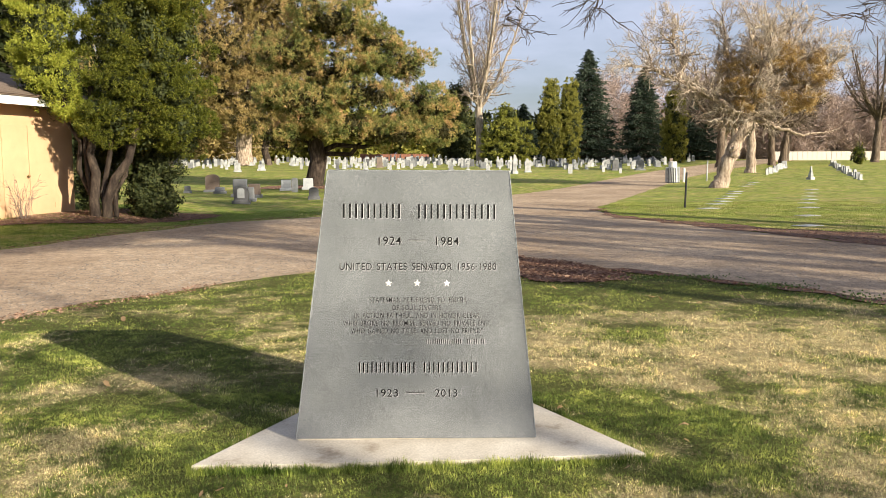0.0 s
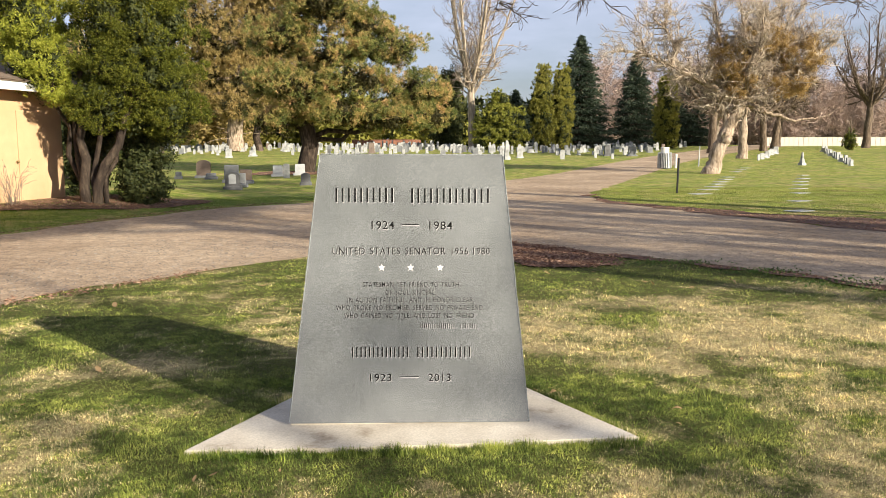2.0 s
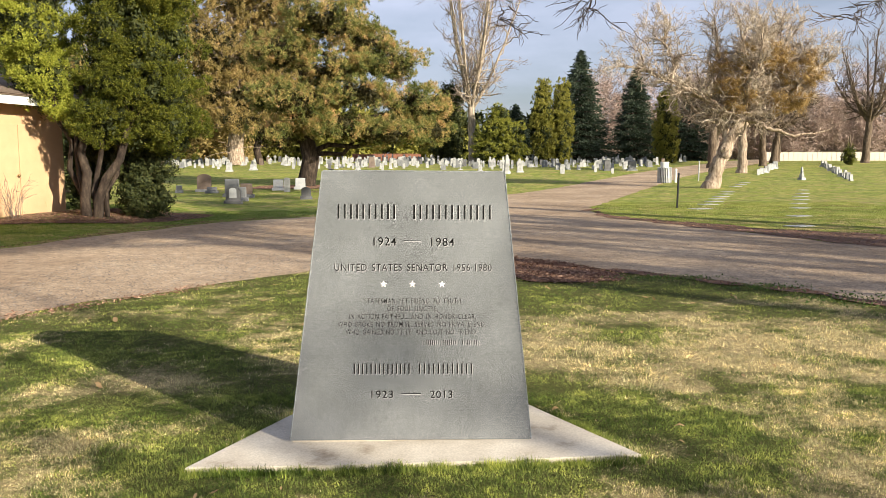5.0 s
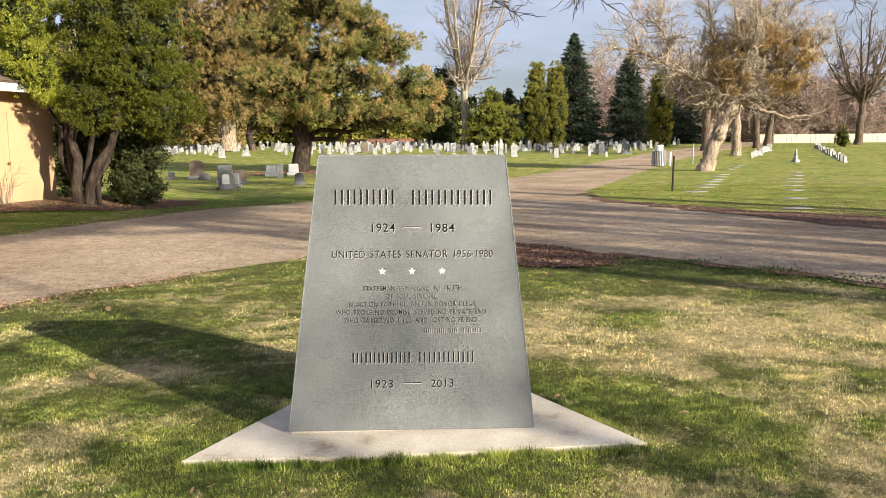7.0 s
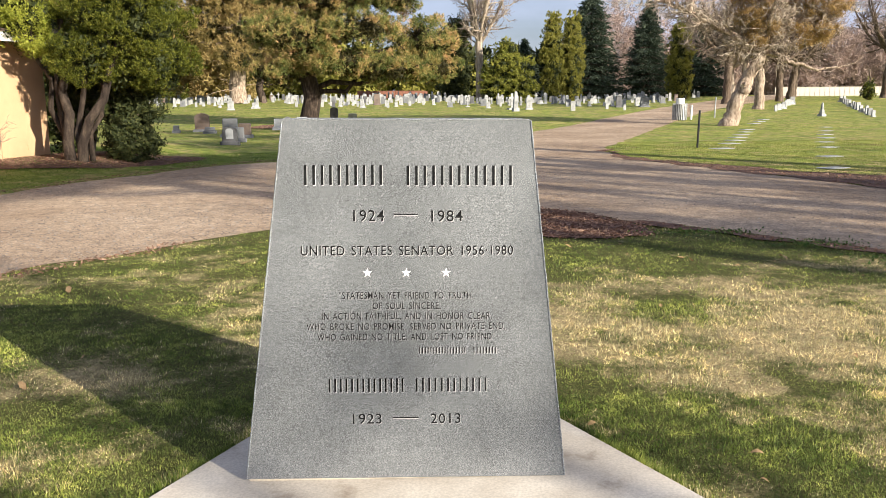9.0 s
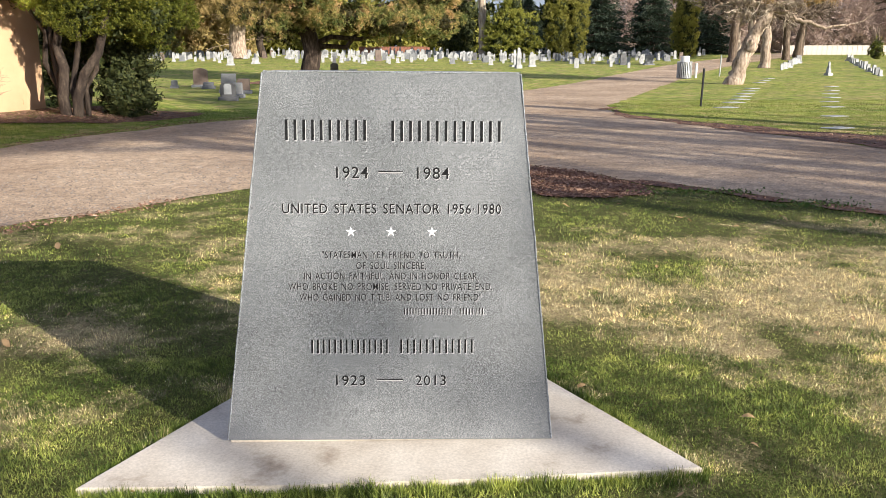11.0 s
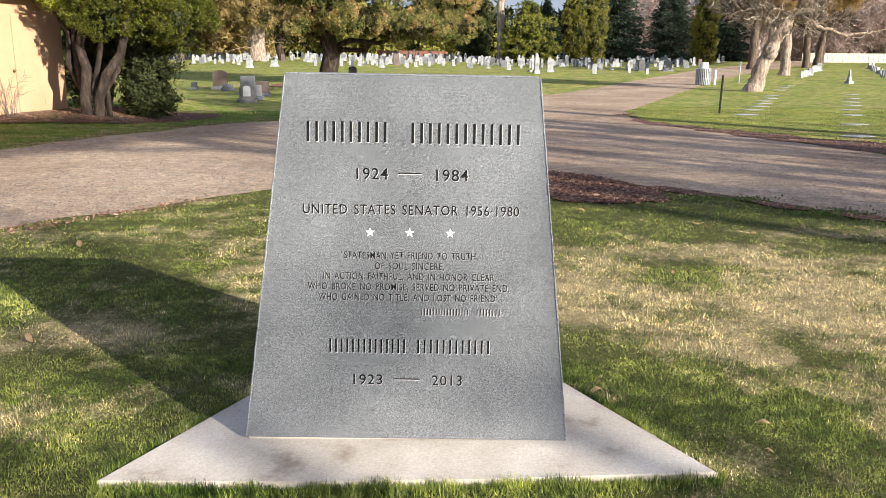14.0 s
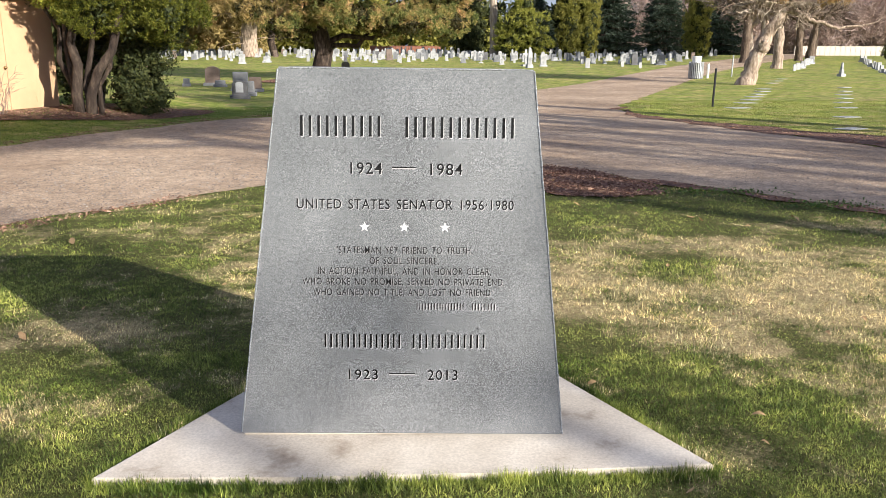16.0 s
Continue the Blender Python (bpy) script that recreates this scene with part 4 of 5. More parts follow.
def pine(name, x, y, blobs, trunk_top, rad, material, label, r, per=90, size=(0.2, 0.05), clump=0.3, lean=(0, 0), bark=BARK_DARK, snags=0, tuft=0.0, needles=12):
    t = thing(name, pose(x, y, height(x, y) - 0.1), label, "tree")
    top = np.array([lean[0], lean[1], trunk_top])
    spine = wander((0, 0, 0), top, 9, 0.012, r)
    lines = [(spine, np.linspace(rad * 1.2, rad * 0.3, 9), 12)]
    for cx, cy, cz, rx, ry, rz in blobs:
        z0 = min(max(cz - 0.25 * math.hypot(cx, cy), 1.8), trunk_top * 0.95)
        p0 = np.array([lean[0] * z0 / trunk_top, lean[1] * z0 / trunk_top, z0])
        lines.append((wander(p0, (cx, cy, cz - 0.3 * rz), 6, 0.05, r), np.linspace(rad * 0.4, 0.05, 6), 6))
        for _ in range(16):
            u = r.normal(size=3)
            u /= np.linalg.norm(u)
            e = np.array([cx, cy, cz]) + u * np.array([rx, ry, rz]) * 0.95
            lines.append((wander((cx, cy, cz - 0.3 * rz), e, 4, 0.08, r), np.array([0.05, 0.035, 0.025, 0.012]), 3))
    for _ in range(snags):
        z0 = r.uniform(2.0, trunk_top)
        a = r.uniform(0, 2 * math.pi)
        ln = r.uniform(1.5, 4.0)
        lines.append((wander((0, 0, z0), (math.cos(a) * ln, math.sin(a) * ln, z0 - r.uniform(-0.3, 1.2)), 5, 0.06, r), np.linspace(0.05, 0.012, 5), 3))
    raw("trunk", *tubes(lines), bark, t, "", True)
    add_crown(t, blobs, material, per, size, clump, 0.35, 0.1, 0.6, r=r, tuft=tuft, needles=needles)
    # flatter dark shell under each clump, shade painted as needle colour
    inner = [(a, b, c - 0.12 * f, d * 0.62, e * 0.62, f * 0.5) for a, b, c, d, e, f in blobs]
    add_crown(t, inner, PINE_DARK, per * 0.5, (size[0] * 1.5, size[1] * 2.2), clump, 0.2, 0.1, 0.6, "inner needles with shade painted in", "inner_foliage", r)
    return t


pine("pine", -6.3, 40.1,
     [(4.4, -0.5, 6.7, 2.0, 2.0, 0.9), (3.4, 0.5, 7.8, 1.6, 1.8, 0.8), (5.9, 0.2, 4.5, 1.9, 2.0, 0.85), (4.6, -1.0, 2.95, 2.3, 1.8, 0.65), (1.2, -0.8, 8.7, 2.3, 2.3, 1.1), (-0.9, -0.5, 7.2, 1.9, 2.0, 0.9),
      (0.2, -1.6, 4.5, 2.1, 1.8, 0.95), (-1.5, -0.4, 4.9, 1.3, 1.4, 0.8), (2.7, -1.4, 5.0, 1.9, 1.8, 0.75), (2.0, -1.0, 3.3, 2.1, 1.8, 0.6), (2.3, 0, 11.0, 2.2, 2.2, 1.3), (-0.6, 0, 12.0, 2.3, 2.3, 1.4),
      (6.6, 0.3, 3.0, 1.3, 1.5, 0.55), (-1.2, -1.0, 2.9, 1.6, 1.5, 0.5), (0.5, 0, 14, 1.8, 1.8, 1.5), (1.8, -1.3, 6.3, 1.6, 1.5, 0.7)],
     13.5, 0.42, PINE, "broad bronze-green pine with a dark trunk", R(21), per=640, size=(0.13, 0.036), clump=0.4, lean=(0.4, 0), tuft=0.17, needles=18)
pine("bronzed_conifer", -19.0, 80.0,
     [(-3, -1, 8, 3.0, 3, 3), (2, -1, 7, 3.2, 3, 2.8), (-1, -1, 12, 4, 4, 4), (3.5, 0, 12, 3.5, 3, 4), (-4, 0, 13, 3, 3, 4), (0, 0, 18, 4.5, 4, 4), (5, 0, 17, 3, 3, 4), (6, 0, 8, 2.5, 2.5, 2.2), (-5.5, 0, 7, 2.2, 2.2, 2), (1, -2, 4.5, 3, 2.5, 1.2)],
     19, 0.75, BROWN_NEEDLES, "large bronzed conifer with pale trunk and dead twigs", R(22), per=85, size=(0.34, 0.07), clump=0.6, bark=BARK_PALE, snags=60, tuft=0.3, needles=12)
pine("bronzed_conifer", -17.4, 84.5,
     [(-2, -1, 6, 2.4, 2, 2.2), (1.5, -1, 7, 2.4, 2, 2.2), (-1, 0, 10, 3, 3, 3), (2.5, 0, 11, 2.4, 2.4, 3), (-3.4, 0, 11, 2.2, 2.4, 3), (0, 0, 15, 3, 3, 3)],
     16, 0.35, BROWN_NEEDLES, "slimmer bronze-brown conifer beside the large one", R(23), per=110, size=(0.28, 0.06), clump=0.45, snags=70, tuft=0.25, needles=12)

# far evergreens
for k, (x, y, tall, wid) in enumerate(((18.4, 92, 13.2, 8.2), (26.0, 96, 11.8, 6.8), (34.0, 100, 9.5, 6.5), (11.8, 100, 7.5, 5.0), (20.3, 104, 8.0, 6.0))):
    conifer("spruce", x, y, tall, wid, SPRUCE, "dark blue-green spruce at the far edge", R(30 + k), per=38, size=(0.42, 0.13), taper=0.8)
for k, (x, y, tall, rad) in enumerate(((12.9, 84, 9.3, 1.05), (15.0, 84.5, 9.2, 1.1), (26.9, 86, 8.3, 1.25))):
    column("column_cypress", x, y, [(0.06 * (-1) ** j, 0, 1.0 + j * tall / 8.2, rad * f, rad * f, tall / 7) for j, f in enumerate((0.85, 0.98, 1.0, 1.0, 0.94, 0.84, 0.62))], CYPRESS, "narrow columnar evergreen at the field edge", R(40 + k), per=300, size=(0.22, 0.07), clump=0.34, tuft=0.2, needles=12, lift=0.9,
           trunks=((0, 0, 0, 0, tall * 0.8, 0.15),))
column("broad_arborvitae", 8.1, 82.5, [(-0.9, 0, 1.6, 2.0, 1.8, 1.6), (0.9, 0, 1.7, 1.9, 1.8, 1.7), (-0.4, 0, 3.6, 1.9, 1.8, 1.6), (0.8, 0, 3.4, 1.6, 1.6, 1.5), (0.0, 0, 5.1, 1.1, 1.1, 1.2)], BROAD_GREEN, "broad rounded yellow-green arborvitae", R(50), per=260, size=(0.24, 0.075), clump=0.38, tuft=0.2, needles=12)
column("dark_evergreen", 2.9, 90, [(0, 0, 2.0, 2.0, 2.0, 2.0), (0, 0, 4.5, 2.0, 2.0, 2.2), (0.2, 0, 7.0, 1.5, 1.5, 2.0)], YEW, "dark broad evergreen at the far edge", R(51), per=90, size=(0.32, 0.13), clump=0.4)
column("shrub", 43.2, 78, [(0, 0, 0.75, 0.7, 0.7, 0.7), (0, 0, 1.4, 0.45, 0.45, 0.7)], ARBOR, "small conical evergreen shrub", R(52), per=120, size=(0.2, 0.1), clump=0.2)

# bare trees
tk, tn = limbed_tree(R(60), fan(R(59), 6.2, 27, 5.6, 9, 0.15, (-0.2, 0), 0.46, 0.3), every=0.6, length=2.6, levels=3, fork=(2, 4), angle=0.5, up=0.18, gnarl=0.06, twig_min=0.015, bare_below=5.8)
put_tree("bare_tree", 5.45, 85.0, tk, tn, BARK_CREAM, TWIG, "tall leafless tree with pale trunk")
GNARLED = [
    [(-0.05, 0, -0.1, 0.5), (0.05, 0, 0.35, 0.41), (0.3, 0, 1.1, 0.36), (0.6, 0.02, 1.9, 0.34), (0.9, 0.05, 2.5, 0.31), (1.37, 0.1, 3.35, 0.26), (1.78, 0.1, 4.3, 0.19), (2.0, 0.0, 5.5, 0.13), (2.0, 0.1, 6.9, 0.09), (2.26, 0.1, 8.5, 0.03)],
    [(0.85, 0.05, 2.4, 0.2), (0.45, 0.2, 3.4, 0.16), (0.34, 0.2, 5.2, 0.11), (0.2, 0.1, 7.0, 0.07), (-0.1, 0.1, 8.6, 0.03)],
    [(1.35, 0.1, 3.4, 0.17), (0.3, -0.2, 4.1, 0.14), (-1.1, -0.3, 4.8, 0.12), (-2.0, -0.4, 5.2, 0.1), (-2.9, -0.4, 5.6, 0.08), (-4.2, -0.4, 6.05, 0.05), (-5.2, -0.4, 6.0, 0.025)],
    [(-2.2, -0.4, 5.3, 0.09), (-2.1, -0.3, 6.4, 0.08), (-2.65, -0.2, 7.2, 0.06), (-2.3, 0.0, 8.2, 0.03)],
    [(-2.6, -0.2, 7.1, 0.05), (-3.2, -0.2, 7.6, 0.04), (-3.1, -0.2, 8.2, 0.02)],
    [(-3.6, -0.4, 5.9, 0.05), (-3.8, -0.5, 6.7, 0.04), (-4.4, -0.5, 7.0, 0.02)],
    [(1.9, 0.1, 4.6, 0.16), (3.2, -0.3, 4.9, 0.13), (4.45, -0.4, 5.4, 0.11), (5.1, -0.3, 6.0, 0.07), (5.9, -0.2, 6.5, 0.03)],
    [(1.5, 0.1, 3.5, 0.12), (2.1, -0.2, 3.45, 0.1), (2.7, -0.4, 3.0, 0.08), (3.3, -0.4, 2.9, 0.07), (3.9, -0.5, 2.6, 0.055), (4.6, -0.4, 2.85, 0.04), (5.3, -0.3, 2.8, 0.03), (6.1, -0.3, 3.3, 0.015)],
    [(2.0, 0.1, 6.4, 0.1), (3.1, 0.3, 7.6, 0.07), (3.6, 0.3, 8.9, 0.03)],
    [(2.0, 0.0, 5.4, 0.11), (1.3, -0.4, 6.7, 0.08), (0.9, -0.5, 8.5, 0.03)],
    [(2.0, 0.0, 5.7, 0.1), (3.3, 0.5, 6.6, 0.08), (4.3, 0.6, 8.0, 0.03)],
    [(2.9, -0.2, 5.9, 0.08), (4.4, -0.2, 6.8, 0.06), (5.3, -0.1, 7.1, 0.025)],
    [(1.6, 0.0, 4.0, 0.13), (1.2, -1.2, 5.2, 0.1), (1.5, -2.0, 6.6, 0.06), (1.4, -2.2, 7.8, 0.03)],
    [(1.7, 0.1, 4.3, 0.13), (2.5, 1.4, 5.4, 0.1), (2.8, 2.2, 7.0, 0.05)],
    [(0.62, -0.1, 1.75, 0.3), (0.55, -0.32, 2.05, 0.25), (0.55, -0.38, 2.1, 0.02)],
]
tk, tn = limbed_tree(R(61), GNARLED, every=0.085, length=1.05, levels=2, fork=(3, 6), angle=0.85, shrink=0.62, gnarl=0.12, up=0.1, twig_min=0.0115, bare_below=3.3, ease=0.03)
gnarled = put_tree("gnarled_tree", 14.45, 36.4, tk, tn, BARK_PALE, TWIG_PALE, "gnarled leaning pollard with brown clinging leaves")
add_crown(gnarled, [(0.7, -0.3, 5.6, 1.0, 1.1, 1.1), (4.1, -0.3, 5.8, 1.1, 1.2, 0.9), (2.3, 0.0, 6.6, 1.3, 1.2, 0.8), (3.5, -0.4, 4.4, 1.1, 1.0, 0.6), (1.2, -0.4, 4.5, 0.7, 0.8, 0.6)], SEEDS, 700, (0.1, 0.034), 0.24, -0.3, 0.1, 0.8, "brown clinging leaves", "dry_leaves", R(62))
for k, (x, y, tall, rad, first, br) in enumerate(((24.6, 58.3, 11, 0.36, 4.4, BARK_PALE), (33.2, 75, 12, 0.34, 4.0, BARK), (35.7, 78.5, 12, 0.34, 4.0, BARK), (26.2, 69.6, 12, 0.38, 4.2, BARK), (38.0, 84, 12, 0.34, 4.0, BARK), (29.4, 77, 11, 0.3, 3.5, BARK_CREAM), (41.0, 90, 12, 0.34, 4.0, BARK))):
    q = R(70 + k)
    tk, tn = limbed_tree(q, fan(q, first, tall, 4.6, 7, 0.17, (q.uniform(-0.5, 0.6), 0), rad, 0.8), every=0.42, length=1.9, levels=2, fork=(3, 5), angle=0.7, up=0.06, gnarl=0.08, twig_min=0.013, bare_below=4.0)
    put_tree("bare_tree", x, y, tk, tn, br, TWIG, "leafless tree in the row beside the lane", group="trees along the lane")
tk, tn = limbed_tree(R(80), fan(R(81), 5.0, 15, 5.0, 9, 0.15, (0.3, 0), 0.4, 0.6), every=0.5, length=2.0, levels=2, fork=(3, 5), angle=0.5, up=0.15, gnarl=0.05, twig_min=0.009, bare_below=5.0)
put_tree("bare_tree", 48.4, 84.5, tk, tn, BARK, TWIG, "dark leafless tree with rounded crown")
# shade trees outside the view, up the sun's way
for k, (x, y, first, tall, reach) in enumerate(((19.3, -17.9, 6.0, 14, 2.0), (23.8, -11.8, 6.0, 17, 3.2), (31.0, -9.5, 5.0, 17, 5.0), (27.2, -10.4, 5.5, 18, 5.0))):
    q = R(90 + k)
    tk, tn = limbed_tree(q, fan(q, first, tall, reach, (4, 8, 6, 8)[k], 0.16 if k else 0.11, (0.3, 0), 0.4), every=(1.2, 0.45, 0.6, 0.45)[k], length=1.8 if k else 1.4, levels=2 if k else 1, fork=(2, 4), angle=0.5, up=0.15, twig_min=0.014, bare_below=5.0)
    put_tree("shade_tree", x, y, tk, tn, BARK, TWIG, "leafless shade tree on the lawn", group="shade trees")
# unseen pine, its thin crown shaped only to shade the verge by the shed
pine("shade_tree", 23.6, -14.2,
     [(0.675 * k, 0.737 * k, 15.6 + 0.05 * k + 0.2 * (-1) ** int(k), 1.3, 1.3, 0.55) for k in (-5.0, -3.4, -1.8, -0.3, 1.2, 2.8, 4.2)],
     15.2, 0.35, PINE, "unseen flat-topped pine added to shade the verge", R(95), per=110, size=(0.3, 0.08), clump=0.4)
tk, tn = limbed_tree(R(97), fan(R(96), 5.5, 15, 3.5, 5, 0.16, (0, 0), 0.36), every=1.0, length=1.6, levels=1, fork=(2, 4), angle=0.5, up=0.15, twig_min=0.012, bare_below=5.0)
r = R(98)


def bough(a, b, rad, n_tw, length):
    """A long bough from a to b with hanging twigs near its end."""
    line = wander(a, b, 9, 0.035, r)
    tk.append((line, np.linspace(rad, 0.008, 9) ** 1.3, 6))
    for _ in range(n_tw):
        t = r.uniform(0.8, 1.0) * 7.99
        i = int(t)
        p = line[i] * (1 - t + i) + line[i + 1] * (t - i)
        d = np.array([r.normal() * 0.7 - 0.25, r.normal() * 0.5, -0.35 + 0.3 * r.normal()])
        q = p + d * length * r.uniform(0.4, 1.0)
        sub = wander(p, q, 5, 0.06, r)
        tn.append((sub, np.linspace(0.013, 0.005, 5), 3))
        for _ in range(3):
            j = r.integers(1, 5)
            tn.append((wander(sub[j], sub[j] + d * length * 0.35 + r.normal(size=3) * 0.16 * length, 4, 0.06, r), np.linspace(0.008, 0.004, 4), 3))


BX, BY = 15.0, 4.5
bough((0, 0, 10.0), (1.2 - BX, 9.0 - BY, 3.72), 0.08, 46, 0.75)
bough((0, 0, 11.0), (2.6 - BX, 9.4 - BY, 3.9), 0.07, 30, 0.7)
bough((0, 0, 9.0), (6.7 - BX, 9.0 - BY, 3.8), 0.07, 18, 0.6)
put_tree("shade_tree", BX, BY, tk, tn, BARK, TWIG, "leafless shade tree with long low boughs", group="shade trees")

# unseen evergreen added for shade; each clump aims at ground by the gravestones
column("shade_tree", 17.5, 6.5, [(-2.3, -2.5, 11.0, 1.9, 1.9, 0.8), (0, 0, 12.7, 2.0, 2.0, 0.9), (1.1, 1.2, 14.5, 2.0, 2.0, 0.8), (3.0, 3.3, 14.0, 1.7, 1.7, 0.7), (-3.4, -3.7, 9.2, 1.2, 1.2, 0.5)],
       PINE, "unseen spreading evergreen added to shade the gravestones", R(99), per=20, size=(0.42, 0.13), clump=0.4, lift=0.1, core=False,
       trunks=((0, 0, 0.6, 0.6, 14.5, 0.3), (0.3, 0.3, -2.4, -2.6, 11.0, 0.12), (0.3, 0.3, 3.0, 3.2, 14.0, 0.1), (0.2, 0.2, -3.4, -3.7, 9.0, 0.1)))

# ---- far edge: woods, fences, houses ----
r = R(200)


def woods(name, blobs, material, per, size, clump, label):
    p, o = crown_points(blobs, per, clump, r)
    v, f = cards(p, size[0], size[1], o, 0.2, 0.8, r)
    return tagged(raw(name, v, f, material), label, "woods", kind="stuff")


def belt(x0, x1, y, low, high, n, rad):
    out = []
    for _ in range(n):
        x, yy = r.uniform(x0, x1), y + r.uniform(-4, 6)
        h = r.uniform(low, high)
        for j in range(3):
            out.append((x + r.normal() * 0.6, yy, 1.2 + h * (0.2 + 0.3 * j), rad * r.uniform(0.7, 1.1), rad, h * 0.24))
    return out


woods("far_woods", belt(-75, 75, 124, 4, 8, 90, 2.6), YEW, 4.5, (1.2, 0.55), 0.8, "dark distant evergreen woods behind the cemetery")
woods("far_woods", belt(-60, 12, 112, 4, 10, 26, 2.2), CYPRESS, 5, (1.1, 0.5), 0.8, "distant yellow-green evergreens behind the field")
woods("far_thicket", belt(22, 85, 116, 6, 13, 60, 2.8), foliage("bare_twig_haze", [(0.1, (0.2, 0.14, 0.115)), (0.5, (0.36, 0.27, 0.225)), (0.9, (0.52, 0.41, 0.35))], 0.9, 0.1), 5.5, (1.7, 0.085), 1.0, "distant leafless thicket, pinkish brown")
woods("far_thicket", belt(-80, -22, 104, 8, 16, 24, 3.0), BROWN_NEEDLES, 12, (0.6, 0.24), 0.9, "distant bronzed conifers behind the gravestones")
woods("far_woods", belt(-46, -24, 72, 6, 13, 9, 2.6), YEW, 15, (0.5, 0.2), 0.6, "dark conifers behind the shed and drive")


def fence_run(name, x0, x1, y, high, board, material, label, yaw=0.0):
    f = thing(name, pose((x0 + x1) / 2, y, height(0, y) - 0.05, 0, 0, yaw), label, "fence")
    half = (x1 - x0) / 2
    me = None
    x = -half
    while x < half:
        if me is None:
            bm = bmesh.new()
            box(bm, 0, board * 0.94, -0.02, 0.02, 0, high, 0.004)
            ob = part("board", bm, material, f)
            me = ob.data
        else:
            ob = new("board", me)
            ob.parent = f
        ob.matrix_local = pose(x, 0, random.uniform(-0.02, 0.02))
        x += board
    bm = bmesh.new()
    box(bm, -half, half, 0.02, 0.06, high * 0.3, high * 0.3 + 0.09)
    part("rail", bm, material, f)
    bm = bmesh.new()
    box(bm, -half, half, 0.02, 0.06, high * 0.8, high * 0.8 + 0.09)
    part("rail", bm, material, f)
    bm = bmesh.new()
    box(bm, -half, half, -0.04, 0.07, high, high + 0.07)
    part("cap_rail", bm, material, f)
    return f


PALE_FENCE = surface("cream_painted_boards", [(0.3, (0.5, 0.45, 0.39)), (0.7, (0.6, 0.55, 0.48))], 1, 20, 0.8)
fence_run("fence", 41.5, 76, 96.0, 1.05, 0.6, PALE_FENCE, "long cream board fence at the cemetery edge")
fence_run("fence", 9.2, 17.5, 99.0, 1.3, 0.4, PALE_FENCE, "pale board fence behind the gravestones")
fence_run("fence", -9.0, -0.5, 101.0, 0.9, 0.4, BRICK_RED, "red-brown board fence behind the gravestones")


# ---- gravestones ----


def marker(kind, mat, w=0.6, d=0.16, h=0.8, cap=None):
    """One gravestone, with its base, in a handful of shapes."""
    t = thing("gravestone", pose(0, 0, 0), "", "gravestone")
    base_h = 0.0
    if kind in ("slab", "arch", "block", "obelisk", "cross"):
        base_h = 0.12 if kind != "obelisk" else 0.25
        bm = bmesh.new()
        frustum(bm, (w * 1.3, d * 1.9), (w * 1.26, d * 1.8), -0.08, base_h, 0.012)
        part("base", bm, cap or mat, t)
    bm = bmesh.new()
    if kind in ("slab", "block"):
        frustum(bm, (w, d), (w * 0.96, d * 0.9), base_h, h, 0.02)
    elif kind == "obelisk":
        frustum(bm, (w, w), (w * 0.62, w * 0.62), base_h, h * 0.88, 0.01)
        frustum(bm, (w * 0.62, w * 0.62), (0.01, 0.01), h * 0.88, h, 0.0)
    elif kind == "cross":
        box(bm, -0.08, 0.08, -0.06, 0.06, base_h, h, 0.012)
        box(bm, -w / 2, w / 2, -0.058, 0.058, h * 0.66, h * 0.66 + 0.15, 0.012)
    else:
        n = 10
        prof = [(-w / 2, base_h - (0.06 if base_h == 0 else 0)), (w / 2, base_h - (0.06 if base_h == 0 else 0))] + [(w / 2 * math.cos(a), h - w * 0.28 + w * 0.28 * math.sin(a)) for a in (math.pi * k / n for k in range(n + 1))]
        f = [bm.verts.new((x, -d / 2, z)) for x, z in prof]
        b = [bm.verts.new((x, d / 2, z)) for x, z in prof]
        bm.faces.new(f)
        bm.faces.new(b[::-1])
        for k in range(len(prof)):
            j = (k + 1) % len(prof)
            bm.faces.new((f[k], b[k], b[j], f[j]))
    part("body", bm, mat, t)
    return t


KINDS = [
    (marker("tablet", STONE_WHITE, 0.34, 0.1, 0.72), "small white marble tablet gravestone in the grass", 5),
    (marker("slab", STONE_WHITE, 0.5, 0.18, 0.75), "white marble slab gravestone on a base", 4),
    (marker("arch", STONE_WHITE, 0.45, 0.16, 0.95), "white arched marble gravestone on a base", 4),
    (marker("obelisk", STONE_WHITE, 0.34, 0.34, 1.5), "slender white marble obelisk on a base", 3),
    (marker("cross", STONE_WHITE, 0.5, 0.3, 1.25), "white stone cross on a low base", 1),
    (marker("slab", STONE_GREY, 0.7, 0.22, 0.8), "grey granite slab gravestone on a base", 3),
    (marker("block", STONE_WHITE, 0.55, 0.5, 0.5), "low pale stone block gravestone on a base", 3),
    (marker("slab", STONE_DARK, 0.5, 0.2, 0.9), "dark granite slab gravestone on a base", 1),
    (marker("slab", STONE_BROWN, 0.55, 0.22, 1.0), "red-brown granite gravestone on a base", 1),
]
pool = [i for i, k in enumerate(KINDS) for _ in range(k[2])]
used = set()


def set_stone(i, x, y, yaw=0.0, s=1.0, group="gravestones of the far field"):
    t, label, _ = KINDS[i]
    m = pose(x, y, height(x, y), r.normal() * 1.2, r.normal() * 1.2, yaw)
    if i not in used:
        used.add(i)
        t.matrix_world = m
        tagged(t, label, "gravestone", group)
    else:
        c = copy_thing(t, m)
        c["group"] = group
        c.scale = (s, s, s)


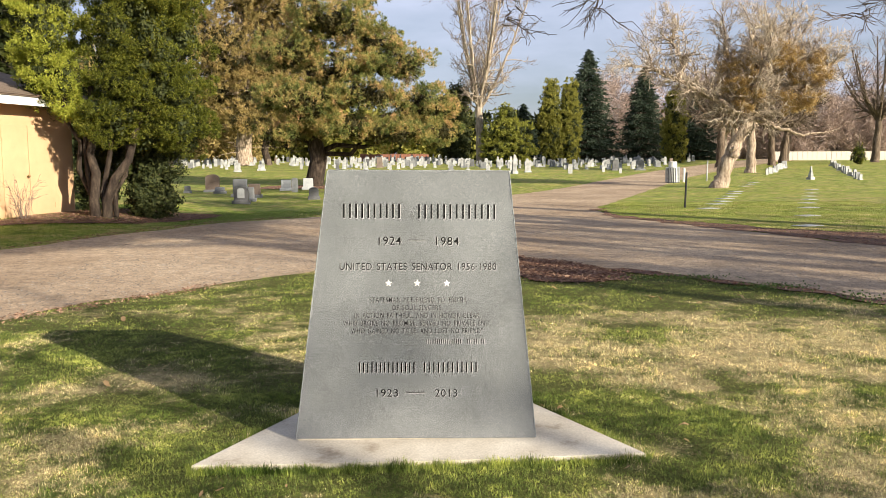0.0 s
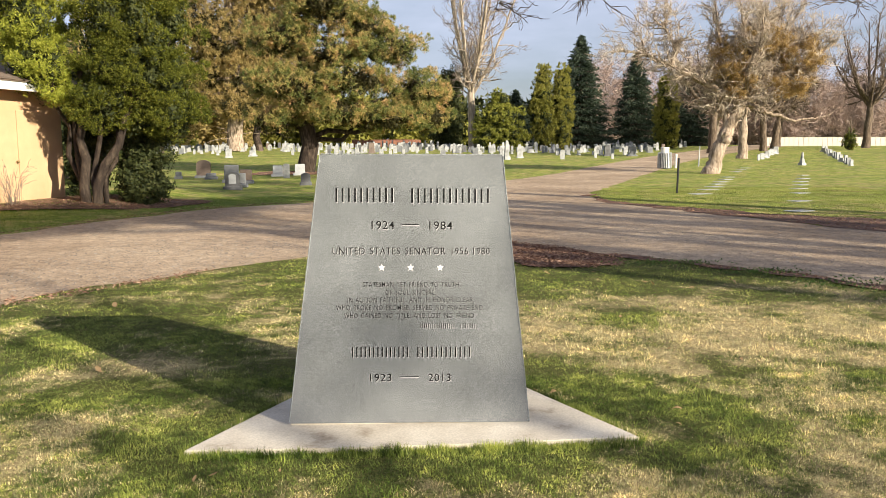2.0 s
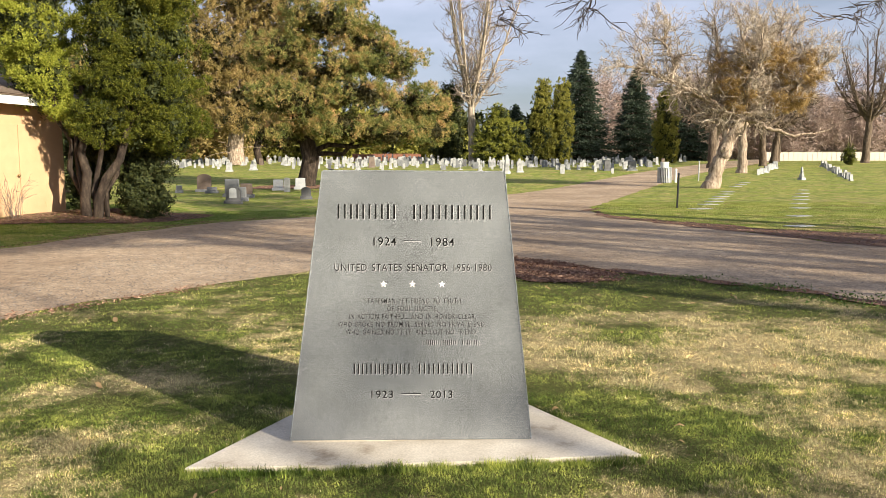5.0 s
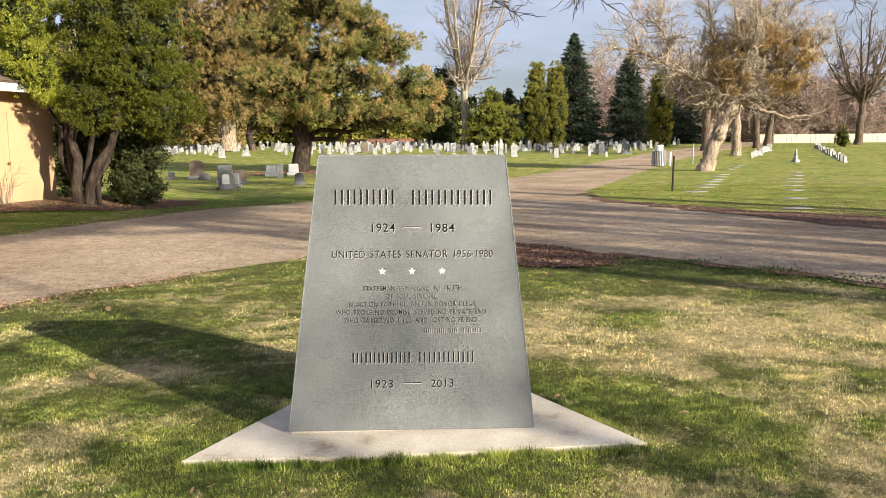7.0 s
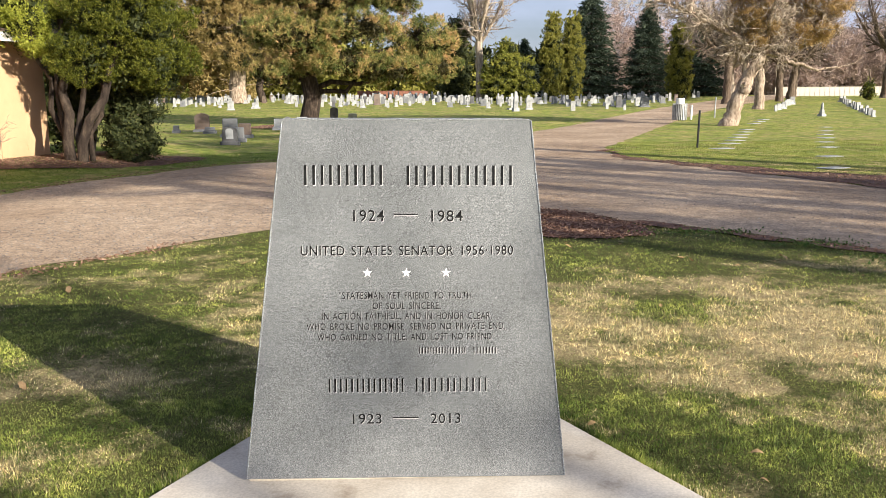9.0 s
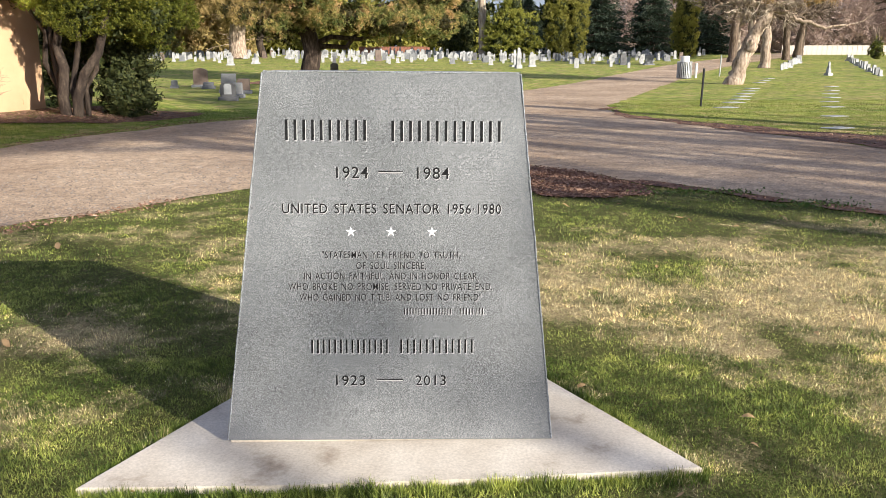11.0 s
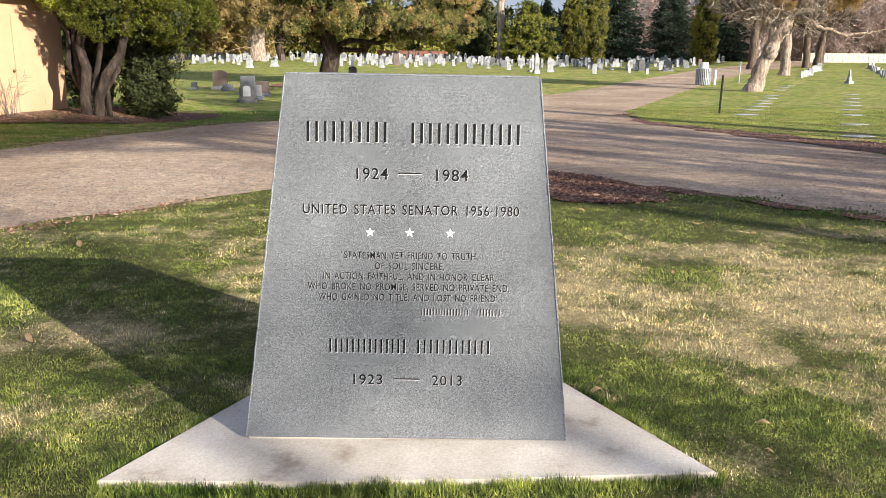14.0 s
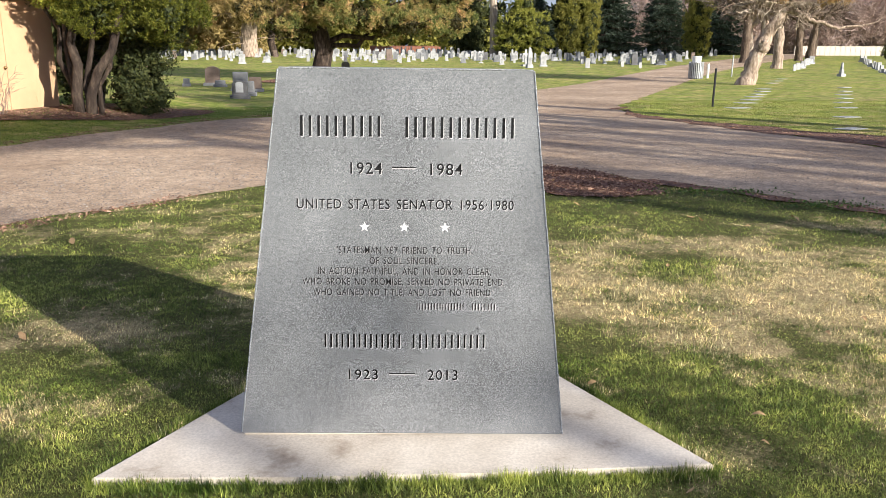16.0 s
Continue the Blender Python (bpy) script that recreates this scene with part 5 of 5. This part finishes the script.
lane_edge = lambda y: 3.2 + (y - 29.4) * 0.462
yy = 58.0
while yy < 99:
    x = -33.0 + r.uniform(0, 1.2)
    while x < lane_edge(yy) - 1.2:
        dense = 0.2 if x < -13 else 0.5
        if yy < 66:
            dense = 0.35 if x > 4 else 0.03
        if x < -13 and yy > 76:
            dense = 0.55
        if r.random() < dense * 1.1 and not (abs(x - 5.45) < 1.3 and abs(yy - 85) < 1.5) and not (abs(x - 8.1) < 3 and yy > 80):
            set_stone(pool[r.integers(len(pool))], x + r.normal() * 0.1, yy + r.normal() * 0.25, 8 + r.normal() * 4, r.uniform(0.5, 0.78))
        x += r.uniform(0.85, 1.6)
    yy += r.uniform(2.6, 3.4)


def crowded_stones():
    """The close-set small stones at the back of the field, too many to tell apart."""
    bm, grey = bmesh.new(), bmesh.new()
    for k in range(330):
        y = r.uniform(72, 101)
        x = r.uniform(-30 if k % 3 == 0 else -9, min(lane_edge(y) - 2.0, 24))
        if (abs(x - 5.45) < 1.2 and abs(y - 85) < 1.4) or (abs(x - 8.1) < 3 and y > 80):
            continue
        z, w, h = height(x, y), r.uniform(0.15, 0.34), r.uniform(0.3, 0.85)
        if r.random() < 0.5:
            frustum(bm if k % 4 else grey, (w * 1.35, 0.32), (w * 1.3, 0.3), z - 0.05, z + 0.12, 0, (x, y))
        frustum(bm if k % 4 else grey, (w, 0.16), (w * 0.94, 0.13), z - 0.05, z + h * 0.85, 0, (x, y))
        frustum(bm if k % 4 else grey, (w * 0.94, 0.13), (w * 0.4, 0.1), z + h * 0.85, z + h, 0, (x, y))
    tagged(part("far_gravestones", grey, STONE_GREY), "small grey gravestones scattered across the far field", "gravestones", kind="stuff")
    tagged(part("far_gravestones", bm, STONE_WHITE), "many small pale gravestones crowded across the far field", "gravestones", kind="stuff")


crowded_stones()
# two rows beyond the island
for k in range(9):
    set_stone((0, 1, 6, 5)[k % 4], 24.3 + k * 1.1, 54.5 + k * 2.15, 20, r.uniform(0.55, 0.8), "gravestones in the lane row")
for k in range(15):
    set_stone((1, 5, 2, 6, 1)[k % 5], 26.4 + k * 0.88, 45.6 + k * 2.05, 22, r.uniform(0.5, 0.75), "gravestones in the long row")
for k in range(14):
    set_stone((5, 6, 1, 7)[k % 4], 33 + k * 1.3, 52 + k * 2.0, 22, r.uniform(0.5, 0.7), "gravestones in the outer row")


def near_stone(x, y, kind, mat, w, d, h, label, base=None, yaw=0.0, face=None):
    w, d, h = w * 0.86, d * 0.9, h * 0.92
    t = marker(kind, mat, w, d, h, base)
    t.matrix_world = pose(x, y, height(x, y), 0, 0, yaw)
    tagged(t, label, "gravestone", "gravestones by the drive")
    if face:
        bm = bmesh.new()
        fw, z0, z1 = w * 0.5, h * 0.36, h * 0.84
        vs = [bm.verts.new((fw / 2 * sx, -d * 0.5 - 0.004, z)) for sx, z in ((-1, z0), (1, z0), (1, z1), (0.5, z1 + 0.05), (-0.5, z1 + 0.05), (-1, z1))]
        f = bm.faces.new(vs)
        e = bmesh.ops.extrude_face_region(bm, geom=[f])
        bmesh.ops.translate(bm, verts=[v for v in e["geom"] if isinstance(v, bmesh.types.BMVert)], vec=(0, 0.03, 0))
        part("face_panel", bm, face, t, "pale polished front panel")
    return t


near_stone(-6.42, 23.8, "arch", STONE_DARK, 0.56, 0.3, 0.64, "dark granite gravestone with pale polished front panel", face=PALE_FACE, yaw=8)
near_stone(-6.6, 25.6, "slab", STONE_GREY, 0.55, 0.3, 0.55, "grey granite gravestone behind the dark one", yaw=8)
near_stone(-7.75, 29.4, "slab", STONE_GREY, 0.68, 0.3, 0.78, "blue-grey granite gravestone beside the drive", yaw=8)
near_stone(-7.0, 28.6, "block", STONE_BROWN, 0.55, 0.3, 0.6, "brown granite block gravestone beside the drive", STONE_GREY, yaw=8)
near_stone(-10.1, 34.0, "arch", STONE_BROWN, 0.72, 0.3, 0.9, "rounded red-brown granite gravestone on a grey base", STONE_GREY, yaw=8)
near_stone(-9.4, 32.6, "block", STONE_GREY, 0.5, 0.25, 0.3, "low grey granite footstone on a base", yaw=8)
near_stone(-11.0, 33.1, "block", STONE_GREY, 0.3, 0.22, 0.36, "small square grey stone marker", yaw=8)
near_stone(-6.2, 33.5, "tablet", STONE_WHITE, 0.34, 0.14, 0.72, "small white marble tablet under the pine", yaw=8)
near_stone(-6.95, 35.5, "block", PALE_FACE, 0.55, 0.36, 0.56, "stepped pale stone gravestone under the pine", yaw=8)
near_stone(-6.05, 36.6, "block", PALE_FACE, 0.58, 0.36, 0.6, "stepped pale stone gravestone by the pine trunk", yaw=8)
near_stone(-4.4, 27.0, "arch", STONE_DARK, 0.42, 0.3, 0.5, "low dark wedge gravestone beside the drive", yaw=8)

near_stone(-5.15, 42.2, "arch", STONE_DARK, 0.5, 0.22, 0.95, "dark rounded gravestone beyond the pine", yaw=8)
near_stone(-4.2, 42.8, "slab", STONE_WHITE, 0.55, 0.24, 0.55, "pale low gravestone beyond the pine", yaw=8)


def lawn_marker(x, y, w, d, mat, label, yaw):
    bm = bmesh.new()
    box(bm, -w / 2, w / 2, -d / 2, d / 2, -0.06, 0.014, 0.005)
    o = part("flat_marker", bm, mat)
    o.matrix_world = pose(x, y, height(x, y), 0, 0, yaw)
    return tagged(o, label, "grave marker", "flat markers on the island")


for x, y, w in ((8.55, 13.95, 0.85), (10.0, 17.1, 0.8), (11.6, 20.5, 0.75), (12.7, 23.0, 0.7), (13.9, 25.4, 0.7), (15.0, 27.8, 0.7), (16.4, 30.6, 0.7), (18.0, 34.0, 0.7)):
    lawn_marker(x, y, w * 0.72, 0.36, STONE_WHITE if y < 19 else PALE_FACE, "pale flat stone marker flush with the grass", 24)
for x, y, w in ((8.45, 20.3, 0.85), (9.5, 22.6, 0.8), (10.3, 24.3, 0.75), (11.1, 26.2, 0.75), (11.9, 28.0, 0.7), (12.9, 30.2, 0.7), (13.8, 32.4, 0.7), (16.4, 38.2, 0.7), (17.6, 40.6, 0.7), (18.8, 43.0, 0.7)):
    lawn_marker(x, y, w * 0.75, 0.4, PALE_FACE, "grey flat stone marker flush with the grass", 24)


def small_obelisk():
    t = thing("obelisk", pose(23.8, 46.6, height(23.8, 46.6), 0, 0, 24) @ Matrix.Scale(0.78, 4), "pale stone obelisk on a stepped base", "monument")
    bm = bmesh.new()
    frustum(bm, (0.52, 0.46), (0.48, 0.42), -0.05, 0.2, 0.02)
    part("base", bm, STONE_WHITE, t)
    bm = bmesh.new()
    frustum(bm, (0.32, 0.28), (0.28, 0.24), 0.2, 0.48, 0.02)
    part("plinth", bm, STONE_WHITE, t)
    bm = bmesh.new()
    frustum(bm, (0.19, 0.19), (0.11, 0.11), 0.48, 1.0, 0.006)
    frustum(bm, (0.11, 0.11), (0.01, 0.01), 1.0, 1.08)
    part("shaft", bm, STONE_WHITE, t)


small_obelisk()

# ---- bin, posts ----


def litter_bin():
    x, y = 14.0, 42.8
    t = thing("litter_bin", pose(x, y, height(x, y)), "slatted grey steel litter bin with domed top", "bin")
    bm = bmesh.new()
    rod(bm, 0.36, 0.36, 0.0, 0.88, 24)
    part("drum", bm, STONE_DARK, t)
    bm = bmesh.new()
    box(bm, -0.028, 0.028, -0.015, 0.015, 0.03, 0.92, 0.004)
    first = part("slat", bm, GALVANISED, t, "pale upright slat")
    for k in range(24):
        a = 2 * math.pi * k / 24
        o = first if k == 0 else new("slat", first.data)
        o.parent = t
        o.matrix_local = pose(0.385 * math.cos(a), 0.385 * math.sin(a), 0, 0, 0, math.degrees(a) + 90)
    bm = bmesh.new()
    rod(bm, 0.24, 0.24, 0.88, 1.18, 20)
    rod(bm, 0.26, 0.24, 1.18, 1.22, 20)
    part("top", bm, WHITE_PAINT, t, "white cylindrical top")


litter_bin()


def stake(x, y, h, rad, mat, label, name="post"):
    bm = bmesh.new()
    rod(bm, rad, rad, -0.1, h, 10)
    rod(bm, rad * 1.15, rad * 0.9, h, h + 0.02, 10)
    o = part(name, bm, mat)
    o.matrix_world = pose(x, y, height(x, y), 0.6, 1.0)
    return tagged(o, label, "post")


stake(7.9, 20.8, 1.06, 0.032, BLACK_METAL, "thin black steel post in the grass")
stake(14.9, 43.6, 0.78, 0.07, WHITE_PAINT, "short white post beside the bin")
stake(16.9, 45.5, 1.2, 0.04, GALVANISED, "thin grey steel post by the lane")

# ---- ground cover ----
HEAD = ragged(spline([(1.25, 8.2), (1.2, 6.3), (1.5, 5.75), (2.1, 5.75), (2.6, 5.95), (2.55, 6.6), (2.2, 7.4), (1.7, 8.1)], 6), 0.12, 2.0, 3.0)
BED = ragged(spline([(-9.6, 13.4), (-8.4, 13.6), (-7.4, 14.1), (-6.3, 15.6), (-5.6, 17.4), (-6.0, 18.4), (-7.6, 18.2), (-9.2, 17.2), (-9.5, 15.6)], 6), 0.2, 1.2, 4.0)
VERGE = ragged(spline([(-8.9, 6.4), (-7.1, 10.0), (-6.0, 12.9), (-4.7, 15.6), (-2.9, 17.5), (-2.95, 17.85), (-4.95, 16.0), (-6.4, 13.2), (-7.4, 10.1), (-9.1, 6.5)], 10), 0.3, 2.0, 5.0)
UNDER_PINE = ragged(spline([(-9.2, 37.6), (-7.6, 36.6), (-5.6, 36.9), (-3.9, 38.4), (-4.3, 40.8), (-6.5, 41.6), (-8.6, 40.2)], 6), 0.5, 0.8, 9.0)
VERGE_NEAR = ragged(spline([(2.6, 7.0), (3.95, 5.62), (5.05, 4.2), (7.0, 1.4), (6.9, 1.25), (4.85, 4.05), (3.8, 5.42), (2.5, 6.75)], 10), 0.22, 2.6, 6.0)
# island strip: bare soil, drawn wider and dark to include painted tree shade
VERGE_ISLE = ragged(spline([(4.95, 20.0), (4.85, 16.9), (5.85, 14.2), (7.0, 11.4), (8.05, 9.4), (10.0, 6.9), (12.2, 8.3), (9.9, 11.2), (8.1, 12.6), (6.4, 15.0), (5.1, 17.2), (5.15, 20.0)], 10), 0.4, 1.6, 7.0)
VERGE_LEFT = ragged(spline([(-4.2, 3.55), (-3.4, 4.55), (-2.6, 5.6), (-2.5, 5.5), (-3.3, 4.3), (-4.0, 3.3)], 6), 0.1, 2.0, 8.0)
for outline, what in ((HEAD, "reddish bark litter on the point of the lawn"), (BED, "reddish needle litter under the arborvitae"), (UNDER_PINE, "orange-brown needle litter under the pine"),
                      (VERGE_NEAR, "dark earth and litter along the drive edge"), (VERGE_ISLE, "bare earth and painted tree shade along the island edge")):
    flat_patch("litter_patch", outline, 0.02, LITTER, what, "litter", "stuff")


def scatter(poly, n, r):
    lo, hi = poly.min(axis=0), poly.max(axis=0)
    p = r.uniform(lo, hi, (n * 3, 2))
    return p[inside(poly, p)][:n]


r = R(300)
cp = np.concatenate([scatter(HEAD, 4200, r), scatter(BED, 5200, r), scatter(UNDER_PINE, 3000, r), scatter(VERGE, 6500, r), scatter(VERGE_NEAR, 3000, r), scatter(VERGE_LEFT, 900, r), scatter(VERGE_ISLE, 4500, r)])
cp = cp + r.normal(size=cp.shape) * 0.06
c3 = np.column_stack([cp, [height(x, y) + 0.026 for x, y in cp]])
flat = r.normal(size=(len(c3), 3)) * [1, 1, 0.25]
v, f = cards(c3, 0.045, 0.018, flat, 0, 0.05, r)
tagged(raw("bark_chips", v, f, CHIPS), "scattered reddish bark chips and needles", "litter", kind="stuff")


def blades(p, length, width, r, lean=0.55):
    """Single-triangle blades of grass at the points p."""
    n = len(p)
    a = r.uniform(0, 2 * math.pi, n)
    side = np.stack([np.cos(a), np.sin(a), np.zeros(n)], axis=1) * (width * r.uniform(0.6, 1.3, n))[:, None]
    b = r.uniform(0, 2 * math.pi, n)
    tip = np.stack([np.cos(b), np.sin(b), np.zeros(n)], axis=1) * (lean * np.abs(r.normal(size=n)) + 0.1)[:, None]
    tip[:, 2] = 1
    tip /= np.linalg.norm(tip, axis=1)[:, None]
    tip *= (length * r.uniform(0.5, 1.35, n))[:, None]
    v = np.stack([p - side, p + side, p + tip], axis=1).reshape(-1, 3)
    return v, np.arange(n * 3).reshape(n, 3)


def sown(x0, x1, y0, y1, n, r, clumpy=0.0, keep_off=True):
    p = np.column_stack([r.uniform(x0, x1, n), r.uniform(y0, y1, n)])
    if clumpy:
        w = np.array([noise.noise((x * 9, y * 9, 1.0)) + 0.6 * noise.noise((x * 2.2, y * 2.2, 2.0)) for x, y in p])
        p = p[w > r.uniform(-0.9, clumpy, n) - 0.25]
    ok = ~inside(ROAD, p)
    ok &= ~inside(np.array([(-1.085, -0.325), (-0.4, -0.315), (0.35, -0.275), (1.14, -0.21), (0.1, 1.72), (-0.12, 1.72)]), p)
    for bare, left in ((HEAD, 0.08), (VERGE_NEAR, 0.35), (VERGE, 0.45)):
        ok &= ~inside(bare, p) | (r.random(len(p)) < left)
    p = p[ok]
    return np.column_stack([p, [height(x, y) for x, y in p]])


near = np.concatenate([sown(-5.0, 6.0, -1.8, -0.95, 50000, r), sown(-2.8, 3.1, -0.95, 1.0, 460000, r), sown(-5.5, -2.8, -1.1, 1.5, 25000, r), sown(3.0, 6.5, -1.1, 1.5, 30000, r), sown(-3.8, 4.1, 1.0, 3.0, 280000, r), sown(-4.4, 5.4, 3.0, 5.5, 140000, r), sown(-2.6, 4.0, 5.5, 9.0, 70000, r)])
size = 0.021 + 0.012 * np.array([noise.noise((x * 1.7, y * 1.7, 5.0)) for x, y, _ in near])
matted = np.clip(1.3 - np.hypot((near[:, 0] - 2.6) / 2.8, (near[:, 1] - 2.2) / 1.7), 0, 1)   # dry grass lies flatter
size = size * (1 + 0.5 * matted)
v, f = blades(near, size, (0.0021 + 0.0006 * np.clip(near[:, 1], 0, 8)) * (1 - 0.2 * matted), r, 1.9 + 2.6 * matted)
tagged(raw("grass", v, f, BLADES), "short winter grass, green and straw-dry", "grass", kind="stuff")
# longer tufts along the slab's edges
edge = []
ring = [(-1.12, -0.352), (-0.4, -0.34), (0.35, -0.3), (1.185, -0.232), (0.13, 1.77), (-0.15, 1.77), (-1.12, -0.352)]
for (xa, ya), (xb, yb) in zip(ring[:-1], ring[1:]):
    k = int(math.hypot(xb - xa, yb - ya) * 2600)
    t = r.random(k)
    w = 0.03 * np.abs(r.normal(size=k))
    nx, ny = (yb - ya), -(xb - xa)
    ln = math.hypot(nx, ny)
    edge.append(np.column_stack([xa + (xb - xa) * t + nx / ln * w, ya + (yb - ya) * t + ny / ln * w, np.zeros(k)]))
edge = np.concatenate(edge)
size = 0.045 + 0.03 * np.array([noise.noise((x * 6, y * 6, 8.0)) for x, y, _ in edge])
v, f = blades(edge, np.clip(size, 0.02, 0.09), 0.0024, r, 0.5)
tagged(raw("grass", v, f, BLADES), "longer grass tufts along the slab edge", "grass", kind="stuff")
far_p = sown(-12, -2.5, 8.5, 20, 90000, r)
v, f = blades(far_p, 0.035, 0.005, r, 0.9)
tagged(raw("grass", v, f, VERGE_GREEN), "deep green mown grass verge beside the shed", "grass", kind="stuff")

isle = sown(4.5, 15, 8.0, 24, 80000, r)
v, f = blades(isle, 0.03, 0.0045 + 0.00012 * isle[:, 1], r, 1.0)
tagged(raw("grass", v, f, FAR_BLADES), "mown grass on the island between the drives", "grass", kind="stuff")

# loose stones on the drive
gp = np.concatenate([r.uniform((-7, 3), (10, 14), (12000, 2)), r.uniform((-5, 4), (-1, 9), (5000, 2))])
gp = gp[inside(ROAD, gp)]
n = len(gp)
turn = r.uniform(0, 2 * math.pi, n)
k4 = turn[:, None] + np.arange(4)[None] * math.pi / 2
size = 0.006 + 0.01 * r.random(n) ** 3
rim = np.stack([gp[:, :1] + np.cos(k4) * (size * r.uniform(0.7, 1.3, n))[:, None], gp[:, 1:] + np.sin(k4) * size[:, None], np.full((n, 4), 0.0125)], axis=-1)
apex = np.column_stack([gp + r.normal(size=(n, 2)) * size[:, None] * 0.3, 0.0125 + size * 0.9])[:, None]
v = np.concatenate([rim, apex], axis=1).reshape(-1, 3)
f = (np.arange(n)[:, None, None] * 5 + np.array([[0, 1, 4], [1, 2, 4], [2, 3, 4], [3, 0, 4]])[None]).reshape(-1, 3)
tagged(raw("pebbles", v, f, PEBBLE), "loose pale and brown stones on the drive", "gravel", kind="stuff")

# low weeds by the drive edge
wp = np.concatenate([r.normal(size=(260, 2)) * s + c for c, s in (((4.1, 5.2), (0.25, 0.12)), ((4.75, 4.35), (0.4, 0.25)), ((3.2, 6.0), (0.35, 0.12)), ((5.4, 3.6), (0.4, 0.2)))])
v, f = cards(np.column_stack([wp, r.uniform(0.01, 0.045, len(wp))]), 0.035, 0.026, np.tile([0, 0, 0.1], (len(wp), 1)), 0.2, 0.8, r)
tagged(raw("weeds", v, f, WEED), "low leafy weeds along the drive edge", "weeds", kind="stuff")

# fallen leaves


def leaf_mesh(k):
    bm = bmesh.new()
    n = 7
    rows = []
    for i in range(n):
        t = i / (n - 1)
        w = 0.5 * math.sin(math.pi * min(t * 1.05, 1)) ** 0.8 * (0.8 + 0.25 * ((i + k) % 2))
        z = 0.22 * math.sin(t * 2.6 + k)
        rows.append([bm.verts.new((-w * 0.5, t - 0.5, z + 0.25 * w)), bm.verts.new((0, t - 0.5, z)), bm.verts.new((w * 0.5, t - 0.5, z + 0.2 * w * (1 if k % 2 else -0.3)))])
    for a, b in zip(rows[:-1], rows[1:]):
        bm.faces.new((a[0], a[1], b[1], b[0]))
        bm.faces.new((a[1], a[2], b[2], b[1]))
    me = bpy.data.meshes.new("fallen_leaf")
    bm.to_mesh(me)
    bm.free()
    me.materials.append(DRY_LEAF)
    return me


LEAVES = [leaf_mesh(k) for k in range(4)]
spots = [(2.5, 4.57, 0.11), (2.54, 4.39, 0.09), (3.41, 4.4, 0.13), (-2.85, 3.43, 0.1), (-2.12, 1.17, 0.07), (-1.66, 4.5, 0.08), (-0.9, -0.62, 0.05), (1.5, 0.2, 0.06)]
for _ in range(110):
    x, y = r.uniform(-3.6, 5.0), r.uniform(-0.9, 7.0)
    spots.append((x, y, r.uniform(0.025, 0.045 + 0.006 * max(y, 0))))
q = np.array([(a, b) for a, b, _ in spots])
for (x, y, s), off in zip(spots, inside(ROAD, q) | inside(SLAB, q)):
    if not off:
        o = new("fallen_leaf", LEAVES[r.integers(4)])
        o.matrix_world = pose(x, y, 0.034, r.normal() * 8, r.normal() * 8, r.uniform(0, 360)) @ Matrix.Diagonal((s, s, s, 1))
        tagged(o, "dry curled brown leaf on the grass", "leaf", "fallen leaves")

# bare twiggy shrub by the shed wall
tk, tn = [], []
for _ in range(16):
    a, ln = r.uniform(0, 2 * math.pi), r.uniform(0.5, 0.95)
    p = wander((r.normal() * 0.05, r.normal() * 0.05, 0), (math.cos(a) * 0.4 * ln, math.sin(a) * 0.4 * ln, ln), 6, 0.04, r)
    tk.append((p, np.linspace(0.009, 0.003, 6), 4))
    for _ in range(4):
        j = r.integers(2, 6)
        tn.append((wander(p[j], p[j] + np.array([math.cos(a), math.sin(a), 0.6]) * 0.16 + r.normal(size=3) * 0.08, 4, 0.05, r), np.linspace(0.005, 0.002, 4), 3))
put_tree("twiggy_shrub", -9.2, 14.4, tk, tn, TWIG, TWIG, "small leafless twiggy shrub by the shed", "shrub", sink=0.02)
